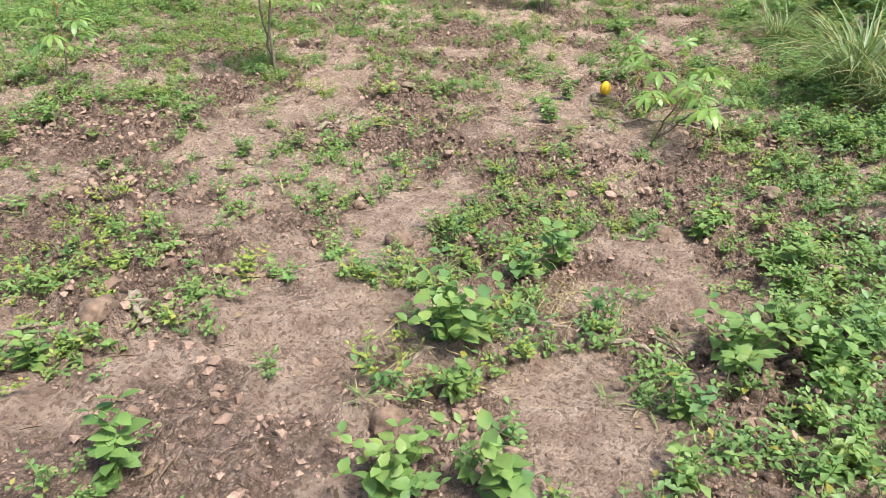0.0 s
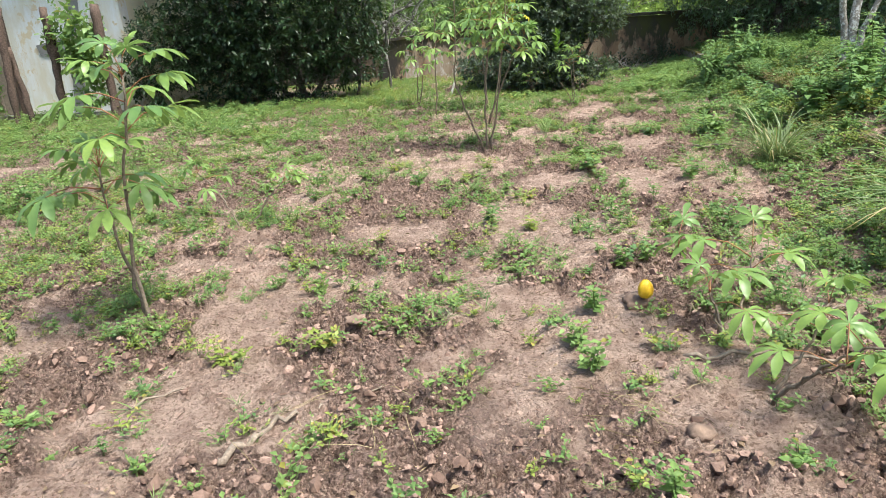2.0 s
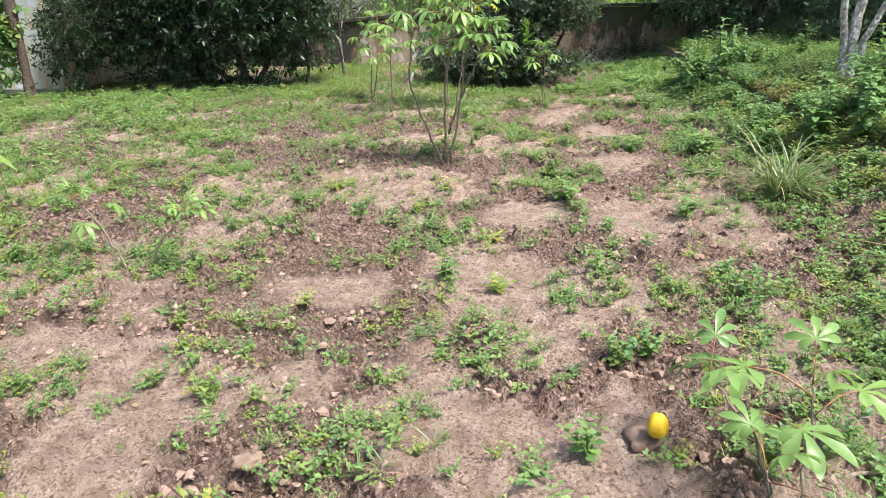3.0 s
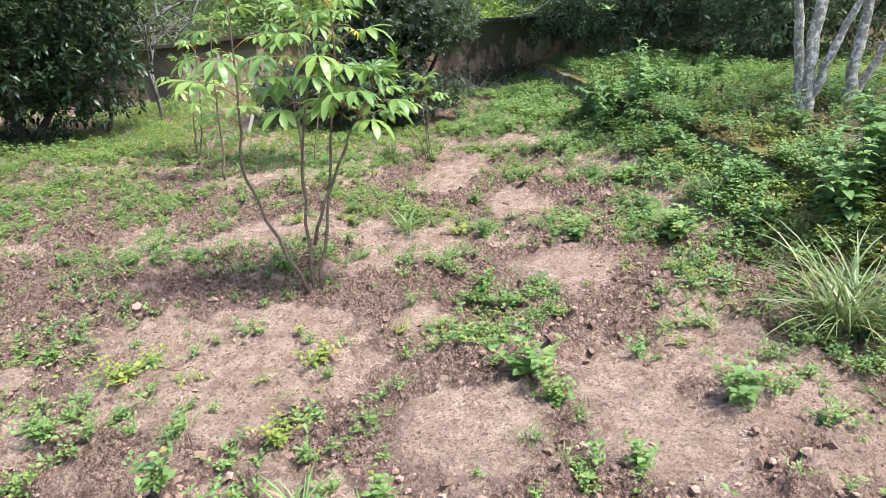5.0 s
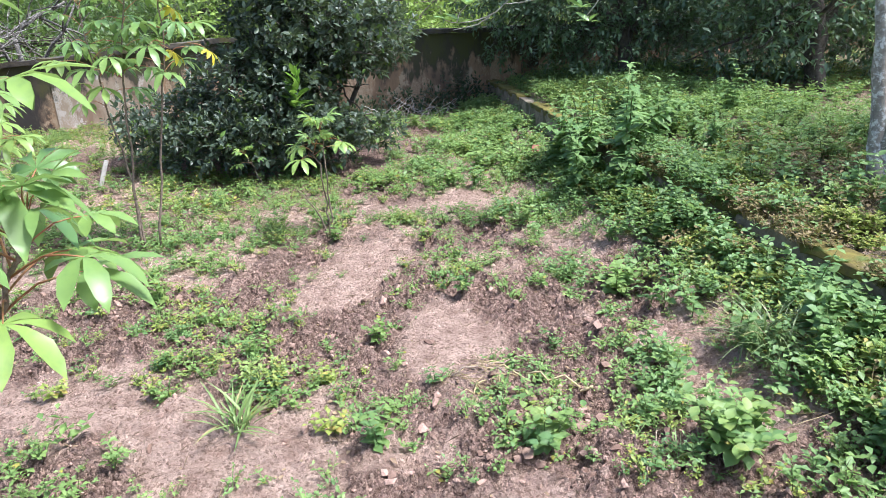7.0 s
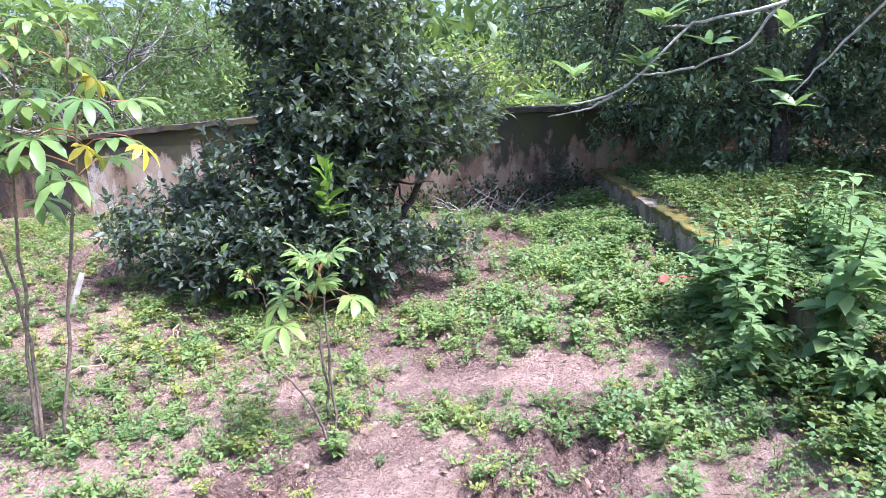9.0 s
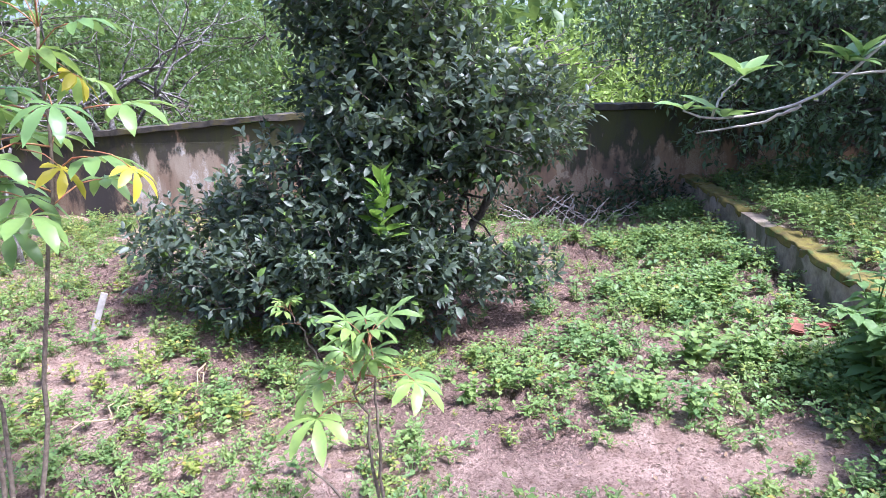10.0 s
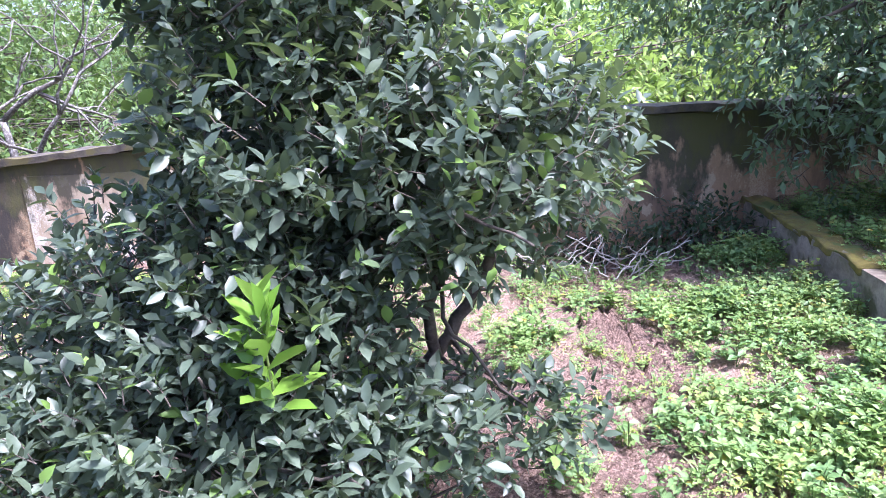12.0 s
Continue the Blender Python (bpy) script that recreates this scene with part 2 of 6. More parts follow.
def soil_material():
    m, nt, bsdf = material("soil")
    pos = place_of(nt)
    mid, fine, grit = noise_node(nt, 9, 6, pos, 0.65), noise_node(nt, 120, 5, pos, 0.7), noise_node(nt, 38, 5, pos, 0.7)
    broken = nt.nodes.new("ShaderNodeAttribute")
    broken.attribute_name = "crumbly"
    speck = noise_node(nt, 75, 6, pos, 0.75)
    warp = nt.nodes.new("ShaderNodeVectorMath")
    warp.operation = "MULTIPLY_ADD"
    wn = nt.nodes.new("ShaderNodeTexNoise")
    wn.inputs["Scale"].default_value = 45
    nt.links.new(pos, wn.inputs["Vector"])
    nt.links.new(wn.outputs["Color"], warp.inputs[0])
    warp.inputs[1].default_value = (0.025, 0.025, 0.025)
    nt.links.new(pos, warp.inputs[2])
    tone_a, dome_a = cells_node(nt, 42, warp.outputs[0])
    tone_b, dome_b = cells_node(nt, 95, warp.outputs[0])
    crust = mixed(nt, mapped(nt, mid, 0.36, 0.62), (0.48, 0.322, 0.255), (0.83, 0.60, 0.49))
    crust = mixed(nt, mapped(nt, speck, 0.50, 0.64, 0.0, 0.7), crust, (0.31, 0.19, 0.135))
    crust = mixed(nt, mapped(nt, tone_b, 0.80, 0.86, 0.0, 0.7), crust, (0.25, 0.155, 0.11))
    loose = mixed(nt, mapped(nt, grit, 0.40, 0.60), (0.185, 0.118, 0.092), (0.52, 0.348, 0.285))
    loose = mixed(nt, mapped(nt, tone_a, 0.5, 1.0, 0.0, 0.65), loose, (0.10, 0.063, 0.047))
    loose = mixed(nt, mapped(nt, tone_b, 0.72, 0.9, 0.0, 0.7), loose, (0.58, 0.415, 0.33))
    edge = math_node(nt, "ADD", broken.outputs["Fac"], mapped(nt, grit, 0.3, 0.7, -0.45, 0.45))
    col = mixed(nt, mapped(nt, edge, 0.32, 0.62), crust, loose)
    turf = nt.nodes.new("ShaderNodeAttribute")
    turf.attribute_name = "turf"
    col = mixed(nt, turf.outputs["Fac"], col, mixed(nt, mapped(nt, mid, 0.35, 0.65), (0.09, 0.12, 0.03), (0.16, 0.2, 0.05)))
    col = mixed(nt, mapped(nt, fine, 0.3, 0.7, 0.0, 0.3), col, (0.19, 0.115, 0.085))
    nt.links.new(col, bsdf.inputs["Base Color"])
    bsdf.inputs["Roughness"].default_value = 0.95
    bsdf.inputs["Specular IOR Level"].default_value = 0.15
    domes = math_node(nt, "ADD", math_node(nt, "MULTIPLY", dome_a, -0.9), math_node(nt, "MULTIPLY", dome_b, -0.4))
    domes = math_node(nt, "MULTIPLY", domes, mapped(nt, edge, 0.25, 0.6, 0.2, 1.0))
    relief = math_node(nt, "ADD", math_node(nt, "MULTIPLY", speck, 0.7), math_node(nt, "MULTIPLY", grit, 1.3))
    bumped(nt, bsdf, math_node(nt, "ADD", relief, domes), 1.0, 0.06)
    return m


def clod_material():
    m, nt, bsdf = material("crumbled_soil")
    rand = nt.nodes.new("ShaderNodeNewGeometry").outputs["Random Per Island"]
    fine = noise_node(nt, 90, 4, place_of(nt), 0.7)
    col = mixed(nt, rand, (0.16, 0.10, 0.078), (0.44, 0.295, 0.238))
    col = mixed(nt, mapped(nt, fine, 0.35, 0.7, 0, 0.5), col, (0.10, 0.063, 0.046))
    nt.links.new(col, bsdf.inputs["Base Color"])
    bsdf.inputs["Roughness"].default_value = 0.95
    bsdf.inputs["Specular IOR Level"].default_value = 0.15
    bumped(nt, bsdf, fine, 0.6, 0.006)
    return m


def plaster_material(name, base, stain, peel, algae_from=None, darks=()):
    """Old lime plaster: peeled flakes, runs of dirt, algae below the coping."""
    m, nt, bsdf = material(name)
    pos = place_of(nt)
    sep = nt.nodes.new("ShaderNodeSeparateXYZ")
    nt.links.new(pos, sep.inputs[0])
    stretch = nt.nodes.new("ShaderNodeVectorMath")
    stretch.operation = "MULTIPLY"
    nt.links.new(pos, stretch.inputs[0])
    stretch.inputs[1].default_value = (1.0, 1.0, 0.35)
    flakes = noise_node(nt, 4.2, 8, pos, 0.66)
    runs = noise_node(nt, 4.0, 5, stretch.outputs[0], 0.6)
    fine = noise_node(nt, 70, 4, pos, 0.7)
    patches = noise_node(nt, 2.1, 7, stretch.outputs[0], 0.7)
    col = mixed(nt, mapped(nt, runs, 0.40, 0.60), base, stain)
    col = mixed(nt, mapped(nt, patches, 0.53, 0.57), col, mixed(nt, mapped(nt, fine, 0.4, 0.6), peel, base))
    col = mixed(nt, mapped(nt, flakes, 0.57, 0.60), col, peel)
    col = mixed(nt, mapped(nt, fine, 0.3, 0.7, 0.0, 0.35), col, stain)
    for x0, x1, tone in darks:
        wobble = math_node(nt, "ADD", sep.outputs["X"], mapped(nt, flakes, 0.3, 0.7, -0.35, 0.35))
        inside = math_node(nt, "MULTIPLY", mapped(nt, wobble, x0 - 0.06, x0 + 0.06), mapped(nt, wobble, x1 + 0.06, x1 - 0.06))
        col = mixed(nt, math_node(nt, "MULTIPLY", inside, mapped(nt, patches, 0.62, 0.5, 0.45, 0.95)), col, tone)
    if algae_from is not None:
        level = math_node(nt, "ADD", sep.outputs["Z"], mapped(nt, runs, 0.3, 0.7, -0.36, 0.36))
        level = math_node(nt, "ADD", level, mapped(nt, flakes, 0.3, 0.7, -0.16, 0.16))
        col = mixed(nt, mapped(nt, level, algae_from - 0.06, algae_from + 0.08, 0.0, 0.93), col, (0.05, 0.046, 0.035))
        col = mixed(nt, math_node(nt, "MULTIPLY", mapped(nt, level, algae_from, algae_from + 0.2), mapped(nt, patches, 0.42, 0.56, 0.0, 0.8)), col, (0.085, 0.085, 0.025))
    nt.links.new(col, bsdf.inputs["Base Color"])
    bsdf.inputs["Roughness"].default_value = 0.92
    bumped(nt, bsdf, math_node(nt, "ADD", flakes, math_node(nt, "MULTIPLY", fine, 0.3)), 0.6, 0.015)
    return m


def rough_material(name, a, b, scale=12, rough=0.85, third=None):
    m, nt, bsdf = material(name)
    pos = place_of(nt)
    n1, n2 = noise_node(nt, scale, 6, pos, 0.65), noise_node(nt, scale * 9, 4, pos, 0.7)
    col = mixed(nt, mapped(nt, n1, 0.35, 0.65), a, b)
    if third:
        col = mixed(nt, mapped(nt, noise_node(nt, scale * 0.5, 4, pos), 0.52, 0.6), col, third)
    col = mixed(nt, mapped(nt, n2, 0.35, 0.7, 0, 0.35), col, a)
    nt.links.new(col, bsdf.inputs["Base Color"])
    bsdf.inputs["Roughness"].default_value = rough
    bumped(nt, bsdf, math_node(nt, "ADD", n1, n2), 0.5, 0.006)
    return m


SOIL, CLOD = soil_material(), clod_material()
WEED = leaf_material("weed_leaf", (0.125, 0.225, 0.065), (0.29, 0.41, 0.125), 0.5, 0.45, (0.34, 0.30, 0.06), 0.03, wild=True)
WEED_Y = leaf_material("yellowish_weed_leaf", (0.18, 0.24, 0.045), (0.33, 0.37, 0.08), 0.5, 0.35, (0.42, 0.33, 0.08), 0.08)
WEED_D = leaf_material("nettle_leaf", (0.12, 0.23, 0.08), (0.26, 0.38, 0.135), 0.5, 0.45)
GRASS = leaf_material("grass_blade", (0.11, 0.18, 0.05), (0.23, 0.31, 0.10), 0.45, 0.3, (0.42, 0.34, 0.16), 0.08)
GRASS_OWN = leaf_material("lemongrass_blade", (0.12, 0.17, 0.065), (0.25, 0.30, 0.13), 0.42, 0.3, (0.42, 0.34, 0.17), 0.16, own=True)
LITTER = leaf_material("dead_leaf", (0.10, 0.06, 0.04), (0.32, 0.22, 0.13), 0.8, 0.1)
WITHERED = leaf_material("withered_leaf", (0.15, 0.10, 0.045), (0.32, 0.24, 0.10), 0.6, 0.3, (0.13, 0.20, 0.05), 0.2)
STRAW = leaf_material("dry_stalk", (0.38, 0.28, 0.14), (0.55, 0.43, 0.25), 0.7, 0.2)
CASSAVA = leaf_material("cassava_leaf", (0.13, 0.24, 0.085), (0.30, 0.42, 0.10), 0.38, 0.42, own=True)
YELLOWED = leaf_material("yellowed_leaf", (0.55, 0.45, 0.03), (0.62, 0.52, 0.05), 0.45, 0.4, own=True)
ORANGE = leaf_material("citrus_leaf", (0.030, 0.046, 0.035), (0.097, 0.128, 0.082), 0.44, 0.2, (0.14, 0.23, 0.05), 0.06, gloss=0.38)
SPROUT = leaf_material("young_citrus_leaf", (0.13, 0.27, 0.03), (0.21, 0.36, 0.05), 0.3, 0.4)
SHRUB = leaf_material("dark_shrub_leaf", (0.014, 0.029, 0.014), (0.036, 0.066, 0.026), 0.35, 0.12, gloss=0.28)
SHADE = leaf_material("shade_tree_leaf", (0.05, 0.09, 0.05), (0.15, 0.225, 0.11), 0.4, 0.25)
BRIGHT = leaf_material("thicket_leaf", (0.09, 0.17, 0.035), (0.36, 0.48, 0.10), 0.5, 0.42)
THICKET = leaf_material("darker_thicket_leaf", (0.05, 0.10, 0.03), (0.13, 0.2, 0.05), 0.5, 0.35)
BRANCH_LEAF = leaf_material("broad_tree_leaf", (0.13, 0.25, 0.08), (0.26, 0.40, 0.12), 0.35, 0.4)
STEM_GREEN = rough_material("green_stem", (0.10, 0.15, 0.04), (0.17, 0.2, 0.06), 40, 0.6)
STEM_CASSAVA = bark_material("cassava_stem", (0.12, 0.085, 0.06), (0.27, 0.21, 0.16), 60)
PETIOLE = rough_material("red_leaf_stalk", (0.30, 0.09, 0.05), (0.32, 0.2, 0.07), 30, 0.5)
BARK_DARK = bark_material("dark_bark", (0.045, 0.035, 0.028), (0.13, 0.105, 0.085), 28)
BARK_GREY = bark_material("lichen_bark", (0.19, 0.16, 0.13), (0.38, 0.335, 0.285), 26, (0.68, 0.655, 0.61))
BARK_PALE = bark_material("pale_twig", (0.3, 0.26, 0.23), (0.6, 0.55, 0.5), 50)
BARK_TWIG = bark_material("grey_twig_bark", (0.07, 0.06, 0.052), (0.17, 0.15, 0.135), 40, (0.30, 0.29, 0.27))
STICK = bark_material("weathered_stick", (0.17, 0.125, 0.095), (0.36, 0.285, 0.22), 60)
POST = bark_material("post_wood", (0.05, 0.032, 0.025), (0.16, 0.105, 0.082), 35)
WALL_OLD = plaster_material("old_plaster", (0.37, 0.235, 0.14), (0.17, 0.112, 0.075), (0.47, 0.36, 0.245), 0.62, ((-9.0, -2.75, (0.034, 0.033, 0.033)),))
WALL_PALE = plaster_material("peeled_pale_plaster", (0.45, 0.37, 0.28), (0.28, 0.195, 0.135), (0.64, 0.60, 0.56), 0.60)
HOUSE_WHITE = plaster_material("limewashed_wall", (0.84, 0.84, 0.86), (0.72, 0.66, 0.56), (0.68, 0.55, 0.36))
HOUSE_CREAM = plaster_material("cream_wall", (0.84, 0.76, 0.56), (0.76, 0.68, 0.5), (0.76, 0.70, 0.56))
CEMENT = rough_material("cement_patch", (0.20, 0.19, 0.185), (0.28, 0.27, 0.26), 9)
COPING = rough_material("stained_coping", (0.04, 0.034, 0.028), (0.12, 0.10, 0.08), 11, 0.9, (0.10, 0.085, 0.03))
CONCRETE = rough_material("weathered_concrete", (0.16, 0.125, 0.09), (0.40, 0.33, 0.245), 9, 0.9, (0.10, 0.09, 0.04))
MOSS = rough_material("moss", (0.10, 0.075, 0.02), (0.20, 0.17, 0.025), 14, 0.95, (0.09, 0.12, 0.025))
DOOR_TOP = bark_material("dark_door_boards", (0.11, 0.075, 0.06), (0.22, 0.155, 0.125), 16)
DOOR_LOW = bark_material("light_door_boards", (0.24, 0.19, 0.15), (0.36, 0.29, 0.235), 16)
BRICK = rough_material("red_brick", (0.17, 0.06, 0.04), (0.30, 0.12, 0.075), 20)
ROOF = rough_material("clay_roof", (0.30, 0.12, 0.07), (0.42, 0.2, 0.12), 8)
OCHRE = rough_material("ochre_render", (0.42, 0.20, 0.09), (0.52, 0.28, 0.14), 2)
FRUIT = rough_material("yellow_fruit_skin", (0.72, 0.42, 0.015), (0.82, 0.55, 0.03), 30, 0.35, (0.70, 0.38, 0.02))
LUMP = rough_material("hard_soil", (0.11, 0.069, 0.05), (0.29, 0.19, 0.14), 35, 0.95)
STONE = rough_material("brown_stone", (0.15, 0.095, 0.07), (0.31, 0.21, 0.155), 18)
BOARD = rough_material("pale_board", (0.28, 0.25, 0.22), (0.46, 0.43, 0.39), 14)

# ---- ground ----
def axis_steps(lo, hi, step, far):
    core = np.arange(lo, hi + step / 2, step)
    out, d = [], step
    x = hi
    while x < far:
        d *= 1.2
        x += d
        out.append(x)
    back, d, x = [], step, lo
    while x > -far:
        d *= 1.2
        x -= d
        back.append(x)
    return np.concatenate([back[::-1], core, out])


def build_ground():
    xs, ys = axis_steps(-2.4, 3.4, 0.024, 600), axis_steps(-0.4, 10.5, 0.024, 600)
    gx, gy = np.meshgrid(xs, ys)
    gz = height(gx, gy)
    nx, ny = len(xs), len(ys)
    verts = np.stack([gx, gy, gz], -1).reshape(-1, 3)
    i = (np.arange(ny - 1)[:, None] * nx + np.arange(nx - 1)[None]).ravel()
    tris = np.concatenate([np.stack([i, i + 1, i + nx + 1], -1), np.stack([i, i + nx + 1, i + nx], -1)])
    me = mesh_of("ground", verts, tris, SOIL)
    fx, fy = verts[:, 0], verts[:, 1]
    turf = ramp(2.9, 3.8, fx) * 0.45
    turf = np.maximum(turf, ramp(17.2, 19, fy))
    turf = np.maximum(turf, ramp(6.5, 9, np.abs(fx - 1)) * 0.8)
    turf = np.maximum(turf, ramp(-3, -8, fy))
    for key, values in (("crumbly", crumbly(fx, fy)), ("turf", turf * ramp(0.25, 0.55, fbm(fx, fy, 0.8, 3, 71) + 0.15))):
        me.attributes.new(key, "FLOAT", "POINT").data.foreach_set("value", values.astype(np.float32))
    return tagged(new("ground", me), "tilled pinkish sandy soil with trodden bare patches", "soil", kind="structure")


build_ground()


def clods():
    """Crumbs and lumps of tilled soil."""
    t = (1 + 5**0.5) / 2
    ico = unit(np.array([(-1, t, 0), (1, t, 0), (-1, -t, 0), (1, -t, 0), (0, -1, t), (0, 1, t), (0, -1, -t), (0, 1, -t), (t, 0, -1), (t, 0, 1), (-t, 0, -1), (-t, 0, 1)], float))
    tri = np.array([(0, 11, 5), (0, 5, 1), (0, 1, 7), (0, 7, 10), (0, 10, 11), (1, 5, 9), (5, 11, 4), (11, 10, 2), (10, 7, 6), (7, 1, 8), (3, 9, 4), (3, 4, 2), (3, 2, 6), (3, 6, 8), (3, 8, 9), (4, 9, 5), (2, 4, 11), (6, 2, 10), (8, 6, 7), (9, 8, 1)])
    n = 150000
    x, y = rng.uniform(-3.5, 3.2, n), rng.uniform(-0.6, 13.5, n)
    keep = rng.random(n) < (0.09 + 0.91 * crumbly(x, y)) * (1 - 0.6 * bareness(x, y)) * ramp(13.5, 5, y)
    x, y = x[keep], y[keep]
    n = len(x)
    size = (0.0028 + 0.0036 * rng.exponential(1.0, n).clip(0, 4.2)) * (0.75 + 0.5 * ramp(0.4, 0.7, fbm(x, y, 0.5, 2, 63)))
    octa, otri = np.array([(1, 0, 0), (-1, 0, 0), (0, 1, 0), (0, -1, 0), (0, 0, 1), (0, 0, -1.0)]), np.array([(0, 2, 4), (2, 1, 4), (1, 3, 4), (3, 0, 4), (2, 0, 5), (1, 2, 5), (3, 1, 5), (0, 3, 5)])
    pieces = []
    for shape, faces, m in ((ico, tri, size > 0.011), (octa, otri, size <= 0.011)):
        k, sz = m.sum(), size[m]
        v = shape[None] * rng.uniform(0.5, 1.4, (k, len(shape), 1)) * sz[:, None, None] * rng.uniform(0.6, 1.4, (k, 1, 3)) * (1, 1, 0.8)
        v = v + np.stack([x[m], y[m], height(x[m], y[m]) + sz * 0.05], -1)[:, None]
        pieces.append((v.reshape(-1, 3), (faces[None] + (np.arange(k) * len(shape))[:, None, None]).reshape(-1, 3)))
    me = mesh_of("soil_crumbs", *merged(pieces), CLOD, flat=True)
    tagged(new("soil_crumbs", me), "loose crumbs and lumps of brown tilled soil", "soil", kind="stuff")


clods()


def clod_heaps():
    """Larger broken clods where the hoe has turned the soil."""
    r = np.random.default_rng(19)
    ico = unit(np.array([(-1, 1.618, 0), (1, 1.618, 0), (-1, -1.618, 0), (1, -1.618, 0), (0, -1, 1.618), (0, 1, 1.618), (0, -1, -1.618), (0, 1, -1.618), (1.618, 0, -1), (1.618, 0, 1), (-1.618, 0, -1), (-1.618, 0, 1)], float))
    tri = np.array([(0, 11, 5), (0, 5, 1), (0, 1, 7), (0, 7, 10), (0, 10, 11), (1, 5, 9), (5, 11, 4), (11, 10, 2), (10, 7, 6), (7, 1, 8), (3, 9, 4), (3, 4, 2), (3, 2, 6), (3, 6, 8), (3, 8, 9), (4, 9, 5), (2, 4, 11), (6, 2, 10), (8, 6, 7), (9, 8, 1)])
    n = 46000
    x, y = r.uniform(-3.2, 2.6, n), r.uniform(-0.4, 11.8, n)
    keep = r.random(n) < crumbly(x, y) ** 2 * (1 - 0.8 * bareness(x, y)) * ramp(0.40, 0.60, fbm(x, y, 0.32, 3, 161)) * (0.35 + 0.65 * ramp(9, 4, y))
    x, y = x[keep], y[keep]
    k = len(x)
    sz = (0.006 + 0.006 * r.exponential(1.0, k)).clip(0, 0.026)
    v = ico[None] * r.uniform(0.5, 1.4, (k, 12, 1)) * sz[:, None, None] * r.uniform(0.7, 1.35, (k, 1, 3)) * (1, 1, 0.8)
    v = v + np.stack([x, y, height(x, y) + sz * 0.1], -1)[:, None]
    me = mesh_of("soil_clods", v.reshape(-1, 3), (tri[None] + (np.arange(k) * 12)[:, None, None]).reshape(-1, 3), CLOD, flat=True)
    tagged(new("soil_clods", me), "broken brown clods of hoed soil lying in drifts", "soil", kind="stuff")


clod_heaps()

# ---- weeds ----
LEAF_4 = leaf_shape(1, 0.62, 0.3, 0.18, 1)
LEAF_2 = (np.array([(0, 0, 0), (-0.31, 0.52, 0.1), (0, 1, -0.14), (0.31, 0.52, 0.1)]), np.array([(0, 2, 1), (0, 3, 2)]))
LEAF_OVAL = leaf_shape(1, 0.72, 0.25, 0.2, 2)
LEAF_SLIM = leaf_shape(1, 0.34, 0.35, 0.25, 2)
BLADE = leaf_shape(1, 0.055, 0.5, 0.55, 2)


def weed_shape(r, stems, pairs, tall, leaf, reach, template=LEAF_4):
    """(stem verts, tris), (leaf verts, tris) of one small weed about the origin."""
    tubes, at, along, size = [], [], [], []
    for _ in range(stems):
        a = r.uniform(0, 2 * math.pi)
        lean = r.uniform(0.1, 1.0) * reach
        top = np.array([lean * math.cos(a), lean * math.sin(a), tall * r.uniform(0.5, 1.0)])
        line = bent([(0, 0, -0.01), top * (0.5, 0.5, 0.62), top], 4, 0.004, int(r.integers(1e6)))
        side = 0.0016 * np.array([math.sin(a), -math.cos(a), 0])
        tubes.append((np.vstack([line[0] - side, line[0] + side, line[2] - side, line[2] + side, line[3]]), np.array([(0, 1, 3), (0, 3, 2), (2, 3, 4)])))
        for k in range(pairs):
            s = (k + 1.0) / pairs
            p = line[0] + (line[-1] - line[0]) * s if s > 0.98 else np.array([np.interp(s * 3, range(4), line[:, c]) for c in range(3)])
            b = r.uniform(0, 6.3)
            for turn in (0, math.pi):
                at.append(p)
                along.append((math.cos(b + turn), math.sin(b + turn), r.uniform(-0.1, 0.6) + 0.3 * (s > 0.9)))
                size.append(leaf * r.uniform(0.6, 1.15) * (1.1 - 0.45 * s))
    ups = np.tile((0.0, 0, 1), (len(at), 1)) + r.normal(0, 0.25, (len(at), 3))
    return merged(tubes), spread(template, np.array(at), turned(np.array(along), ups), size)


def scatter(name, label, x, y, shapes, sizes, leaf_mat, stem_mat, category="weeds", z=None):
    """Countless small weeds in one sheet of growth: leaves and stems."""
    z = height(x, y) if z is None else z
    pick = rng.integers(0, len(shapes), len(x))
    ang = rng.uniform(0, 2 * math.pi, len(x))
    c, s, o = np.cos(ang), np.sin(ang), np.zeros(len(x))
    rots = np.stack([np.stack([c, -s, o], -1), np.stack([s, c, o], -1), np.stack([o, o, o + 1], -1)], 1)
    at = np.stack([x, y, z], -1)
    leaves, stalks = [], []
    for k, (st, lf) in enumerate(shapes):
        m = pick == k
        if m.any():
            leaves.append(spread(lf, at[m], rots[m], sizes[m]))
            if st is not None:
                stalks.append(spread(st, at[m], rots[m], sizes[m]))
    v, t = merged(leaves)
    slots = np.zeros(len(t), int)
    mats = [leaf_mat]
    if stalks:
        v2, t2 = merged(stalks)
        t2 = t2 + len(v)
        v, t = np.vstack([v, v2]), np.vstack([t, t2])
        slots = np.concatenate([slots, np.ones(len(t2), int)])
        mats.append(stem_mat)
    return tagged(new(name, mesh_of(name, v, t, mats, slots)), label, category, kind="stuff")


